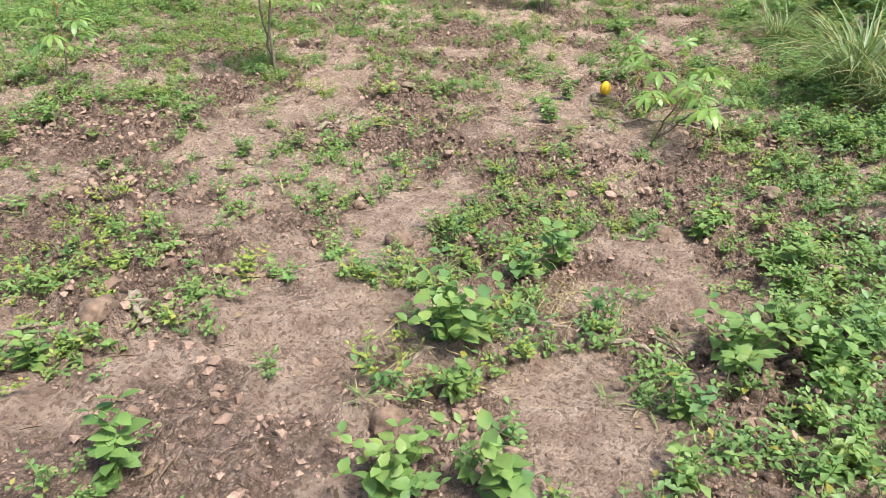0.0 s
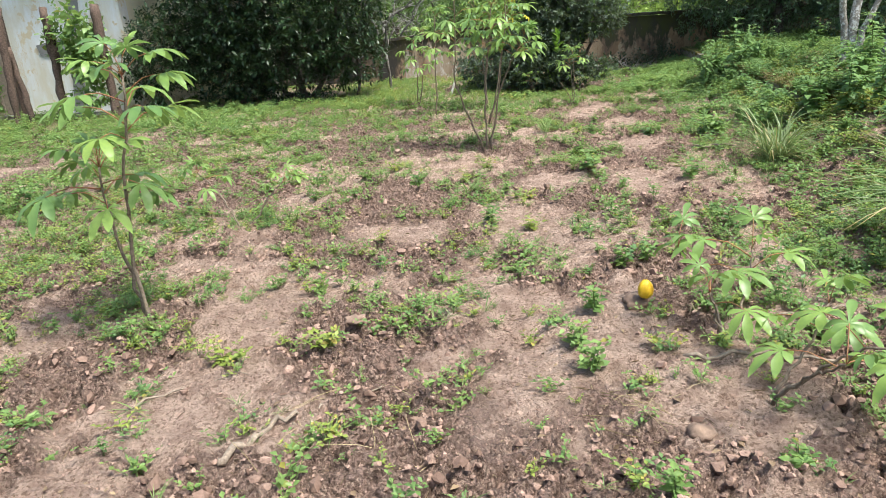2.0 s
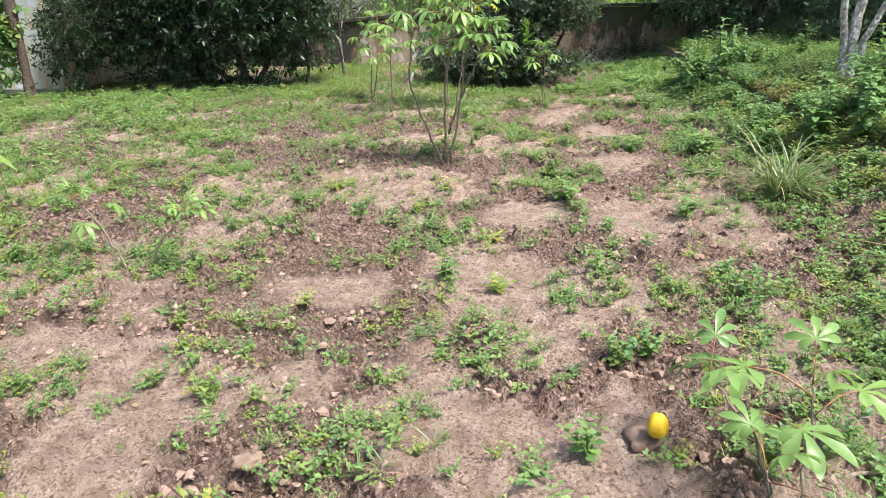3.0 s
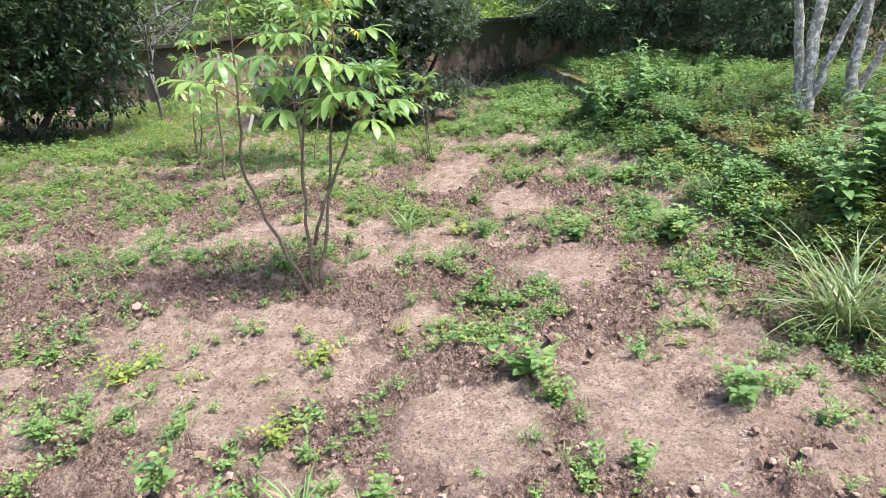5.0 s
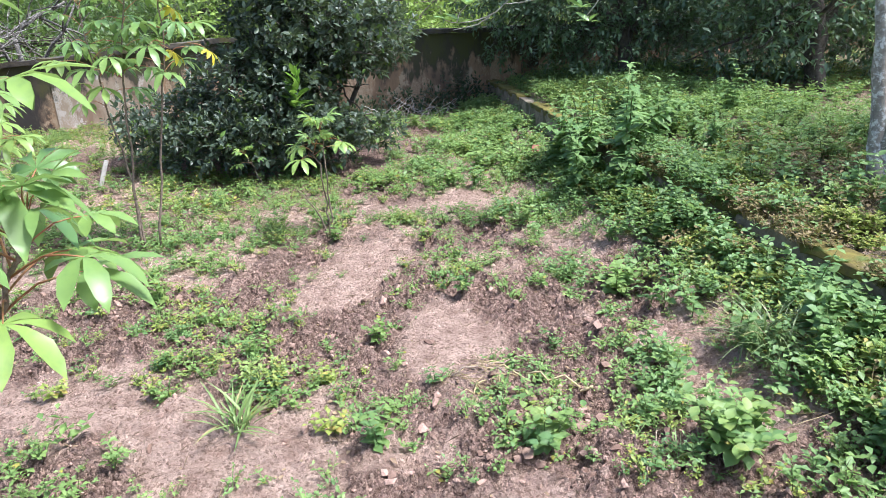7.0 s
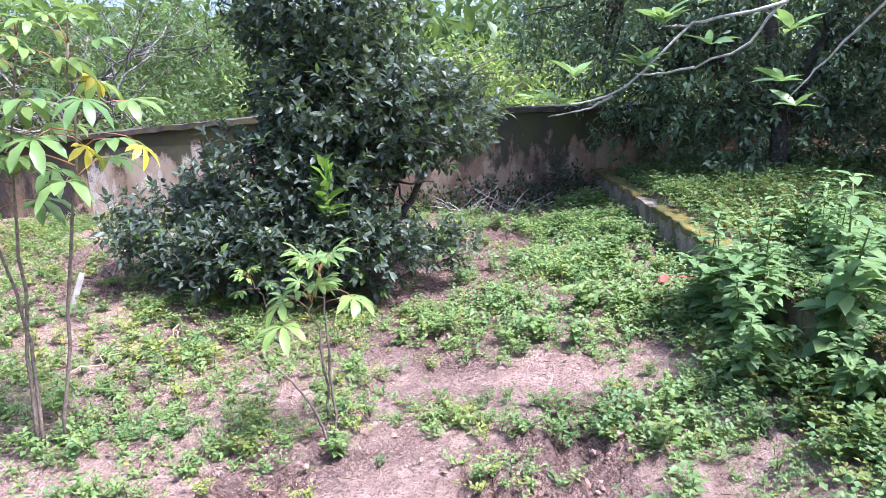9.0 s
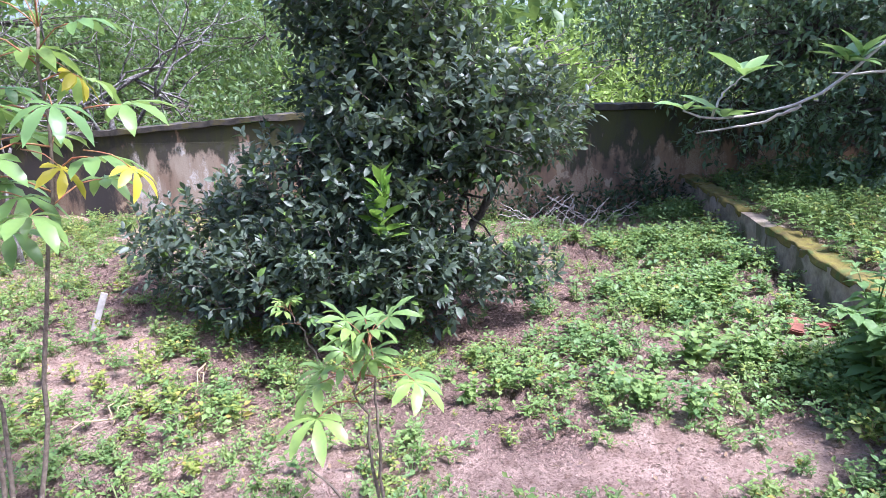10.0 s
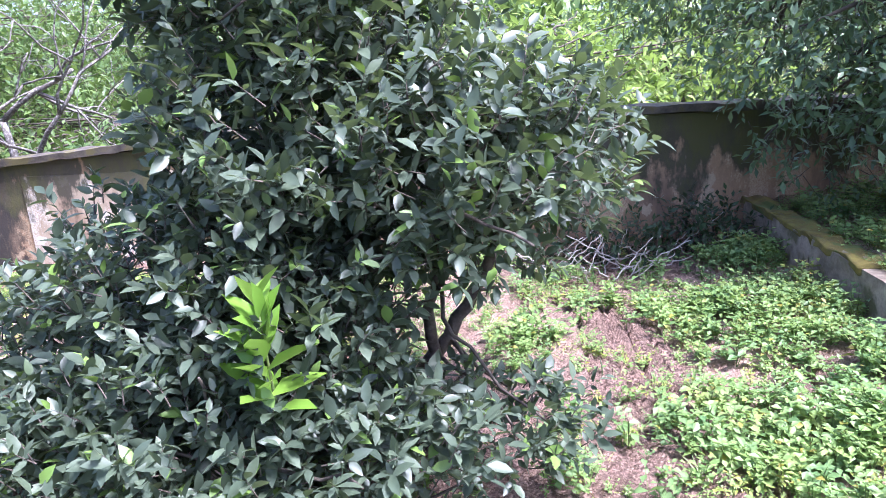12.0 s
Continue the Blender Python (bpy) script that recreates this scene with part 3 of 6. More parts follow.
wr = np.random.default_rng(3)
LOW = [weed_shape(wr, 5, 3, 0.055, 0.025, 0.075, LEAF_2) for _ in range(8)]
BROAD = [weed_shape(wr, 4, 3, 0.12, 0.046, 0.08, LEAF_2) for _ in range(8)]
BIG = [weed_shape(wr, 5, 4, 0.24, 0.070, 0.12, LEAF_OVAL) for _ in range(4)]
TUFT = []
for _ in range(4):
    n = 14
    a = wr.uniform(0, 6.3, n)
    d = np.stack([np.cos(a), np.sin(a), wr.uniform(0.6, 2.2, n)], -1)
    TUFT.append((None, spread(BLADE, wr.normal(0, 0.012, (n, 3)) * (1, 1, 0), turned(d, np.tile((0, 0, 1.0), (n, 1))), wr.uniform(0.06, 0.16, n))))


def chosen(n, x0, x1, y0, y1, chance):
    x, y = rng.uniform(x0, x1, n), rng.uniform(y0, y1, n)
    keep = rng.random(n) < chance(x, y)
    return x[keep], y[keep]


def growth(x, y):
    """How thickly the garden floor is overgrown, 0 to 1."""
    patch = ramp(0.45, 0.60, fbm(x, y, 0.46, 3, 81)) * (0.25 + 0.75 * ramp(0.38, 0.6, fbm(x, y, 0.16, 2, 82)))
    clump = ramp(0.42, 0.60, fbm(x, y, 0.42, 3, 87))
    shift = ramp(4.8, 6.2, y) * ramp(11.6, 10.6, y)
    thick = np.maximum(ramp(1.75 + 0.6 * shift, 2.55 + 0.55 * shift, x + 0.5 * (fbm(x, y, 0.8, 2, 83) - 0.5)), ramp(12.0, 13.2, y) * ramp(0.9, 1.7, x))
    left = 0.6 * ramp(-0.9, -2.8, x) + 0.4 * ramp(9.5, 12.5, y) + 0.12 * ramp(6.5, 8.5, y)
    sparse = 0.05 + 0.72 * patch
    return np.clip(np.maximum(sparse + left * (0.2 + patch), thick * (0.22 + 0.68 * clump)), 0, 1) * (1 - 0.95 * bareness(x, y))


def off_wall(x, y):
    return (y < 16.8) & ~((np.abs(x - ret_x(y) - 0.08) < 0.12) & (y > RET_END))


def on_garden(n, weight):
    """Places on the plot, more of them near the path."""
    x, y = chosen(n, -7, 3.35, -0.5, 16.7, lambda x, y: growth(x, y) * weight(x, y) * off_wall(x, y) * (1 - 0.6 * ramp(-2.5, -4.5, x)))
    return x, y


x, y = on_garden(40000, lambda x, y: 1 - 0.45 * ramp(11.5, 12.5, y) * ramp(0.5, 1.2, x))
scatter("low_weeds", "low creeping green weeds spreading over the soil", x, y, LOW, rng.uniform(0.5, 1.6, len(x)), WEED, STEM_GREEN)
x, y = on_garden(16000, lambda x, y: (0.12 + 0.6 * ramp(0.48, 0.64, fbm(x, y, 0.9, 2, 91))) * (0.45 + 0.55 * np.maximum(ramp(1.6, 2.2, x), ramp(10, 12, y))))
scatter("broad_leaved_weeds", "ankle-high broad-leaved green weeds in loose patches", x, y, BROAD, rng.uniform(0.5, 1.25, len(x)), WEED, STEM_GREEN)
x, y = on_garden(21000, lambda x, y: ramp(0.42, 0.58, fbm(x, y, 1.1, 2, 95)) * (1 - 0.5 * ramp(11, 12, y)))
scatter("yellowish_weeds", "pale yellowish-green creeping weeds on the soil", x, y, LOW, rng.uniform(0.5, 1.4, len(x)), WEED_Y, STEM_GREEN)
x, y = on_garden(8000, lambda x, y: ramp(0.48, 0.60, fbm(x, y, 0.9, 2, 97)))
scatter("grass_tufts", "short tufts of green grass among the weeds", x, y, TUFT, rng.uniform(0.35, 0.8, len(x)), GRASS, STEM_GREEN, "grass")
n = 14000
x, y = rng.uniform(-3.5, 4.5, n), rng.uniform(-0.5, 15, n)
a = rng.uniform(0, 6.3, n)
d = np.stack([np.cos(a), np.sin(a), rng.normal(0, 0.25, n)], -1)
lf = spread(LEAF_2, np.stack([x, y, height(x, y) + 0.006], -1), turned(d, np.tile((0, 0, 1.0), (n, 1)) + rng.normal(0, 0.4, (n, 3))), rng.uniform(0.3, 1.0, (n, 1)) * np.where(rng.random((n, 1)) < 0.5, [[0.035, 0.035, 0.035]], [[0.006, 0.09, 0.03]]))
tagged(new("leaf_litter", mesh_of("leaf_litter", *lf, LITTER)), "dead brown leaves and bits of stalk on the soil", "litter", kind="stuff")
# the overgrown strip and the terrace above the retaining wall
x, y = chosen(3600, 1.9, 3.35, -0.5, 16.6, lambda x, y: growth(x, y) * ramp(2.1, 3.0, x) * ramp(15, 10, y) * off_wall(x, y))
k = rng.random(len(x)) < 0.5
scatter("strip_weeds", "dense green weeds along the garden edge", x[k], y[k], BROAD, rng.uniform(0.5, 1.3, k.sum()), WEED, STEM_GREEN)
scatter("mint_strip_weeds", "soft mint-green weeds along the garden edge", x[~k], y[~k], BROAD, rng.uniform(0.5, 1.4, (~k).sum()), WEED_D, STEM_GREEN)
x, y = chosen(6500, 2.7, 9.5, -0.5, 16.7, lambda x, y: ramp(2.9, 3.6, x) * (0.15 + 0.85 * ramp(0.35, 0.6, fbm(x, y, 0.5, 3, 99))) * ramp(10, 6, x) * off_wall(x, y))
scatter("terrace_weeds", "thick green weeds covering the raised bank", x, y, BROAD, rng.uniform(0.6, 1.5, len(x)), WEED, STEM_GREEN)
x, y = chosen(4000, 3.15, 8, 0.5, 16.6, lambda x, y: ramp(0.4, 0.6, fbm(x, y, 0.8, 2, 101)) * off_wall(x, y))
scatter("pale_terrace_weeds", "pale yellowish weeds on the raised bank", x, y, BROAD, rng.uniform(0.6, 1.5, len(x)), WEED_Y, STRAW)
x, y = chosen(2300, 3.0, 8, 1.0, 16.5, lambda x, y: ramp(0.45, 0.62, fbm(x, y, 1.2, 2, 103)) * ramp(3.3, 3.9, x) * ramp(13.5, 11, y) * (1 - 0.6 * ramp(10.5, 9.5, y)) * off_wall(x, y))
scatter("tall_bank_weeds", "tall leafy weeds on the raised bank", x, y, BIG, rng.uniform(0.5, 1.1, len(x)), WEED_D, STEM_GREEN)
x, y = chosen(3400, 3.5, 5.5, 10.5, 16.7, lambda x, y: 0.35 + 0.6 * ramp(0.4, 0.6, fbm(x, y, 0.6, 2, 113)))
scatter("terrace_edge_weeds", "small mixed weeds behind the retaining wall", x, y, LOW + BROAD[:4], rng.uniform(0.7, 1.6, len(x)), WEED, STEM_GREEN)
x, y = chosen(2600, 1.2, 3.3, 11.9, 15.6, lambda x, y: growth(x, y) * ramp(0.42, 0.58, fbm(x, y, 0.7, 2, 117)) * ramp(1.2, 1.7, x))
scatter("lush_weeds", "lush leafy weeds beside the citrus tree", x, y, BROAD, rng.uniform(0.7, 1.6, len(x)), WEED, STEM_GREEN)
x, y = chosen(1500, 3.0, 4.6, 4.5, 11.6, lambda x, y: ramp(0.52, 0.62, fbm(x, y, 0.45, 3, 121)) * off_wall(x, y))
scatter("withered_weeds", "brown and yellow withered weeds on the bank", x, y, BROAD, rng.uniform(0.55, 1.25, len(x)), WITHERED, STRAW)
x, y = chosen(1000, -3.4, 0.5, 12.0, 16.6, lambda x, y: 0.15 + 0.85 * ramp(0.42, 0.58, fbm(x, y, 0.6, 3, 131)))
scatter("tall_pale_weeds", "pale yellow-green weeds between the shrub and the citrus", x, y, BROAD, rng.uniform(0.5, 1.2, len(x)), WEED_Y, STEM_GREEN)
x, y = chosen(700, -3.4, 0.5, 12.0, 16.6, lambda x, y: ramp(0.45, 0.6, fbm(x, y, 0.6, 3, 133)))
scatter("ankle_high_weeds", "ankle-high green weeds between the shrub and the citrus", x, y, BROAD, rng.uniform(0.5, 1.3, len(x)), WEED, STEM_GREEN)
x, y = chosen(420, 1.5, 3.3, 12.2, 16.4, lambda x, y: ramp(0.47, 0.6, fbm(x, y, 0.5, 3, 137)) * (1 - 0.9 * bareness(x, y)) * off_wall(x, y))
scatter("mint_green_weeds", "soft mint-green leafy weeds beside the citrus tree", x, y, BROAD, rng.uniform(0.7, 1.5, len(x)), WEED_D, STEM_GREEN)
x, y = chosen(900, 1.9, 3.3, 3.5, 10.5, lambda x, y: growth(x, y) * (1 - bareness(x, y)) * ramp(0.50, 0.6, fbm(x, y, 0.5, 3, 139)) * off_wall(x, y))
scatter("soft_leaved_weeds", "soft mint-green leafy weeds along the garden edge", x, y, BROAD, rng.uniform(0.7, 1.4, len(x)), WEED_D, STEM_GREEN)
# growth that hides the foot and the top of the retaining wall
x, y = chosen(2600, 2.9, 3.75, 7.6, 12.6, lambda x, y: ramp(0.30, 0.5, fbm(x, y, 0.5, 2, 107)) * ramp(0.55, 0.1, np.abs(x - ret_x(y) - 0.05)) * off_wall(x, y))
scatter("dry_bank_weeds", "yellow-brown withering weeds beside the retaining wall", x, y, BROAD, rng.uniform(0.5, 1.15, len(x)), WEED_Y, STRAW)
y = rng.uniform(RET_END, 12.6, 900)
x = ret_x(y) + rng.uniform(-0.03, 0.22, len(y))
keep = fbm(x, y, 0.5, 2, 151) > 0.40
x, y = x[keep], y[keep]
scatter("wall_top_weeds", "withering yellow and brown weeds trailing over the mossy wall top", x, y, LOW + BROAD, rng.uniform(0.5, 1.1, len(x)), WITHERED, STRAW, z=np.full(len(x), 0.365))
y = rng.uniform(RET_END, 12.9, 520)
x = ret_x(y) + rng.uniform(-0.03, 0.3, len(y))
keep = fbm(x, y, 0.4, 2, 153) > 0.46
x, y = x[keep], y[keep]
scatter("green_wall_weeds", "leafy green weeds growing over the retaining wall", x, y, BROAD, rng.uniform(0.7, 1.5, len(x)), WEED_D, STEM_GREEN, z=np.full(len(x), 0.365))
x, y = chosen(190, 2.75, 3.34, 8.8, 12.4, lambda x, y: ramp(0.36, 0.55, fbm(x, y, 0.5, 2, 155)) * ramp(2.75, 3.2, x))
scatter("wall_hiding_weeds", "shin-high green weeds in front of the retaining wall", x, y, BIG, rng.uniform(0.5, 1.0, len(x)), WEED_D, STEM_GREEN)
x, y = chosen(1000, 2.85, 3.36, 8.8, 16.4, lambda x, y: ramp(0.44, 0.6, fbm(x, y, 0.45, 2, 109)) * ramp(2.85, 3.25, x))
scatter("wall_foot_weeds", "leafy green weeds against the retaining wall", x, y, BROAD, rng.uniform(0.7, 1.6, len(x)), WEED, STEM_GREEN)
x, y = chosen(9000, -11, -2.8, 3.5, 13.1, lambda x, y: (0.12 + 0.88 * ramp(0.40, 0.58, fbm(x, y, 0.7, 3, 171))) * ramp(-2.8, -4.2, x))
scatter("house_side_weeds", "low mixed green weeds on the ground towards the house", x, y, LOW + BROAD, rng.uniform(0.7, 1.6, len(x)), WEED, STEM_GREEN)
x, y = chosen(1400, -14, 14, -10, 24, lambda x, y: ((x < -6.5) | (x > 8.5) | (y > 17.6) | (y < -0.5)) * 0.8)
scatter("outer_weeds", "rough green growth around the garden", x, y, BROAD, rng.uniform(1.5, 3.2, len(x)), WEED, STEM_GREEN)


def weed_plant(kind):
    """One weed that stands out, built at the origin: stems and leaves."""
    r = np.random.default_rng(ord(kind))
    spec = {
        "b": ("weed_clump", "bushy broad-leaved green weed on tilled soil", 9, 4, 0.13, 0.052, 0.10, LEAF_4, WEED),
        "B": ("weed_clump", "large lush clump of broad-leaved green weeds", 14, 4, 0.20, 0.066, 0.19, LEAF_OVAL, WEED),
        "c": ("creeping_weed", "small creeping green weed flat on the soil", 9, 4, 0.05, 0.032, 0.13, LEAF_4, WEED),
        "y": ("yellowish_weed", "pale yellow-green weed clump on the soil", 9, 4, 0.09, 0.042, 0.11, LEAF_4, WEED_Y),
        "Y": ("yellowish_weed", "wide pale yellow-green weed clump on the soil", 16, 4, 0.11, 0.042, 0.24, LEAF_4, WEED_Y),
        "s": ("seedling", "young seedling with large oval bright green leaves", 4, 4, 0.19, 0.068, 0.07, LEAF_OVAL, WEED),
        "g": ("grass_tuft", "fine upright tuft of pale green grass", 0, 0, 0, 0, 0, None, GRASS),
    }[kind]
    ob = thing(spec[0], 0, 0, 0, spec[1], "grass" if kind == "g" else "weed", "weeds standing on the plot")
    if kind == "g":
        n = 46
        a = r.uniform(0, 6.3, n)
        d = np.stack([np.cos(a), np.sin(a), r.uniform(0.8, 3.5, n)], -1)
        lf = spread(BLADE, r.normal(0, 0.025, (n, 3)) * (1, 1, 0), turned(d, np.tile((0, 0, 1.0), (n, 1))), r.uniform(0.1, 0.22, n))
        part("foliage", mesh_of("foliage", *lf, GRASS), ob)
        return ob
    st, lf = weed_shape(r, *spec[2:8])
    for k in range(0, len(st[0]), 5):
        part("stalk", mesh_of("stalk", st[0][k:k + 5], [(0, 1, 3), (0, 3, 2), (2, 3, 4)], STEM_GREEN), ob)
    part("foliage", mesh_of("foliage", *lf, spec[8]), ob)
    return ob


PLANTED_0 = [(-0.74, 1.32, 'c'), (-0.88, 2.54, 'b'), (-0.33, 2.28, 'b'), (0.43, 1.16, 'y'), (0.64, 1.41, 'c'), (0.57, 1.15, 'c'), (-0.62, 1.76, 'c'), (0.07, 1.21, 'c'), (1.27, 0.97, 'B'), (1.29, 0.42, 'B'), (0.66, 0.23, 's'), (1.57, 0.47, 's'), (1.47, 1.64, 's'), (1.39, 1.47, 'b'), (1.31, 2.79, 'b'), (1.04, 1.91, 'c'), (0.63, 2.65, 'c'), (1.98, 2.10, 'b'), (2.33, 1.93, 'b'), (2.10, 1.23, 'B'), (2.35, 1.32, 'B'), (1.94, 0.89, 'b'), (-1.57, 2.23, 'b'), (0.14, 0.48, 'b'), (0.29, 0.52, 'c'), (0.34, 0.95, 'c'), (-2.01, 4.19, 'c'), (-0.25, 4.14, 'c'), (0.92, 3.97, 'c'), (1.68, 2.95, 'b'), (1.33, 0.8, 'b')]
PLANTED_1 = [(1.12, 4.07, 'b'), (0.33, 4.55, 'c'), (0.69, 4.78, 'c'), (-0.35, 4.36, 'b'), (-0.07, 3.64, 'y'), (-0.51, 3.54, 'y'), (1.24, 6.87, 'b'), (-0.21, 5.18, 'y'), (-0.88, 5.07, 'c'), (-1.95, 5.21, 'c'), (0.69, 6.11, 'y'), (0.74, 5.45, 'y'), (1.10, 3.56, 'b'), (1.04, 3.75, 'b'), (1.28, 4.70, 'b'), (1.41, 4.76, 'b'), (-2.60, 8.38, 'c'), (-1.97, 8.80, 'c'), (-1.48, 10.16, 'c')]
PLANTED_2 = [(1.18, 7.05, 'B'), (1.12, 7.98, 'b'), (0.06, 5.90, 'c'), (0.50, 6.33, 'b'), (-0.24, 6.49, 'b'), (0.12, 6.72, 'y'), (-1.29, 6.92, 'b'), (-0.65, 7.32, 'Y'), (-1.62, 7.23, 'y'), (0.23, 6.25, 'g'), (0.45, 5.57, 'b'), (1.40, 6.38, 'b'), (1.98, 6.75, 'B'), (2.46, 8.55, 'B'), (-0.79, 6.98, 'c'), (-0.12, 7.67, 'c'), (0.25, 7.33, 'y'), (-1.94, 9.54, 'b'), (-2.42, 9.25, 'b'), (-1.85, 7.17, 'b')]
PLANTED_3 = [(0.72, 9.67, 'b'), (0.47, 10.04, 'b'), (0.15, 10.36, 'b'), (1.06, 9.36, 'y'), (1.30, 9.70, 'b'), (1.80, 10.14, 'b'), (1.26, 8.85, 'b'), (1.09, 8.99, 'y'), (1.37, 9.20, 'c'), (1.86, 8.77, 'B'), (2.65, 10.02, 'B'), (2.55, 8.58, 'B'), (-0.07, 9.45, 'y'), (-0.19, 10.30, 'c'), (0.73, 9.05, 'g'), (0.97, 9.28, 'c'), (3.1, 10.99, 'b')]
PLANTED_4 = [(2.11, 12.43, 'B'), (1.48, 12.70, 'b'), (2.44, 12.92, 'B'), (2.30, 11.35, 'b'), (2.47, 11.23, 'b'), (1.09, 11.29, 'b'), (0.24, 11.83, 'y'), (0.72, 11.32, 'y'), (0.12, 12.47, 'b'), (1.30, 12.52, 'b'), (-0.42, 13.16, 'b'), (2.19, 14.13, 'b'), (1.88, 13.24, 'b'), (2.90, 11.78, 'B'), (2.94, 12.43, 'b')]
MASTERS = {}
pr = np.random.default_rng(12)
for px, py, kind in PLANTED_0 + PLANTED_1 + PLANTED_2 + PLANTED_3 + PLANTED_4:
    m = pose(px, py, ground_z(px, py), 0, 0, pr.uniform(0, 360)) @ Matrix.Scale(pr.uniform(0.85, 1.2), 4)
    if kind in MASTERS:
        ob = copy_thing(MASTERS[kind], m)
    else:
        MASTERS[kind] = ob = weed_plant(kind)
    ob.matrix_world = m


def tall_weed(seed, tall):
    """A nettle-like upright weed with pairs of toothed leaves."""
    r = np.random.default_rng(seed)
    ob = thing("tall_weed", 0, 0, 0, "tall upright leafy weed on the weedy bank", "weed", "tall weeds on the bank")
    stems, at, along, size = [], [], [], []
    for k in range(4):
        a = r.uniform(0, 6.3)
        line = bent([(0, 0, -0.03), (0.07 * math.cos(a), 0.07 * math.sin(a), tall * 0.5), (0.20 * math.cos(a) * (k > 0), 0.20 * math.sin(a) * (k > 0), tall * (1 - 0.17 * k))], 9, 0.004, seed + k)
        stems.append(tube(line, np.linspace(0.006, 0.002, 9), 5))
        for s in np.linspace(0.15, 1.0, 11):
            p = np.array([np.interp(s * 8, range(9), line[:, c]) for c in range(3)])
            b = r.uniform(0, 6.3)
            for turn in (0, 2.1, 4.2):
                at.append(p)
                along.append((math.cos(b + turn), math.sin(b + turn), r.uniform(-0.25, 0.5)))
                size.append(0.125 * (1.15 - 0.7 * s) * r.uniform(0.7, 1.2))
    part("stalk", mesh_of("stalk", *merged(stems), STEM_GREEN), ob)
    lf = spread(leaf_shape(1, 0.55, 0.25, 0.3, 2), np.array(at), turned(np.array(along), np.tile((0, 0, 1.0), (len(at), 1))), size)
    part("foliage", mesh_of("foliage", *lf, WEED_D), ob)
    return ob


TALL = [(3.12, 12.45, 0.68), (3.25, 12.1, 0.78), (3.02, 11.95, 0.62), (2.95, 11.6, 0.5), (3.2, 12.7, 0.6), (3.1, 12.2, 0.7), (3.66, 11.9, 0.6), (3.2, 11.2, 0.45), (3.68, 12.45, 0.55), (3.28, 12.7, 0.42),
        (3.30, 11.58, 0.95), (3.62, 12.2, 0.62), (3.80, 12.7, 0.55), (3.64, 12.75, 0.5), (3.95, 12.2, 0.5), (3.68, 8.35, 0.66), (3.70, 8.1, 0.78), (3.85, 8.6, 0.74), (3.25, 8.0, 0.6), (3.3, 8.25, 0.55), (3.45, 7.75, 0.6), (3.6, 7.5, 0.6),
        (3.15, 9.05, 0.4), (2.95, 8.4, 0.34), (3.4, 6.6, 0.5), (3.7, 5.9, 0.55), (3.3, 5.4, 0.45), (4.1, 7.0, 0.55), (3.9, 9.6, 0.4), (4.4, 9.2, 0.45), (4.6, 12.4, 0.5), (3.9, 11.4, 0.4)]
master = None
for tx, ty, tall in TALL:
    m = pose(tx, ty, ground_z(tx, ty), 0, 0, pr.uniform(0, 360)) @ Matrix.Scale(tall / 0.6, 4)
    if master:
        ob = copy_thing(master, m)
    else:
        master = ob = tall_weed(5, 0.6)
    ob.matrix_world = m


def grass_clump(x, y, size, seed):
    r = np.random.default_rng(seed)
    ob = thing("lemongrass_clump", x, y, ground_z(x, y), "arching clump of long grey-green grass blades", "grass", "grass clumps on the garden edge")
    for _ in range(230):
        turn = r.uniform(0, 360)
        bx, by = r.normal(0, 0.05, 2)
        m = pose(bx, by, -0.02, 0, 0, turn) @ Matrix.Scale(size * r.uniform(0.55, 1.1), 4)
        part("blade", BLADES[int(r.integers(len(BLADES)))], ob, at=m)
    return ob


def long_blade(seed):
    """An arching keeled grass blade of unit length, outwards along x."""
    r = np.random.default_rng(seed)
    rise, arch = r.uniform(0.45, 1.0), r.uniform(0.3, 1.0)
    s = np.linspace(0, 1, 8)[:, None]
    out, up_ = np.array([1.0, 0, 0]), np.array([0, 0, 1.0])
    mid = out * (s * (0.35 + 0.5 * arch)) * (0.5 + 0.5 * s) + up_ * rise * (s - 0.72 * arch * s**2.4)
    w = np.array([0, 1.0, 0]) * r.uniform(0.0045, 0.009) * (1 - s**3)
    rows = np.stack([mid - w, mid + (0, 0, -0.003), mid + w], 1).reshape(-1, 3)
    tris = []
    for k in range(7):
        for q in (3 * k, 3 * k + 1):
            tris += [(q, q + 1, q + 4), (q, q + 4, q + 3)]
    return mesh_of("blade", rows, tris, GRASS_OWN)


BLADES = [long_blade(k) for k in range(14)]
grass_clump(2.74, 7.22, 0.74, 1)
grass_clump(2.98, 4.65, 1.05, 2)
grass_clump(2.95, 9.1, 0.4, 3)
grass_clump(3.15, 4.1, 0.7, 4)


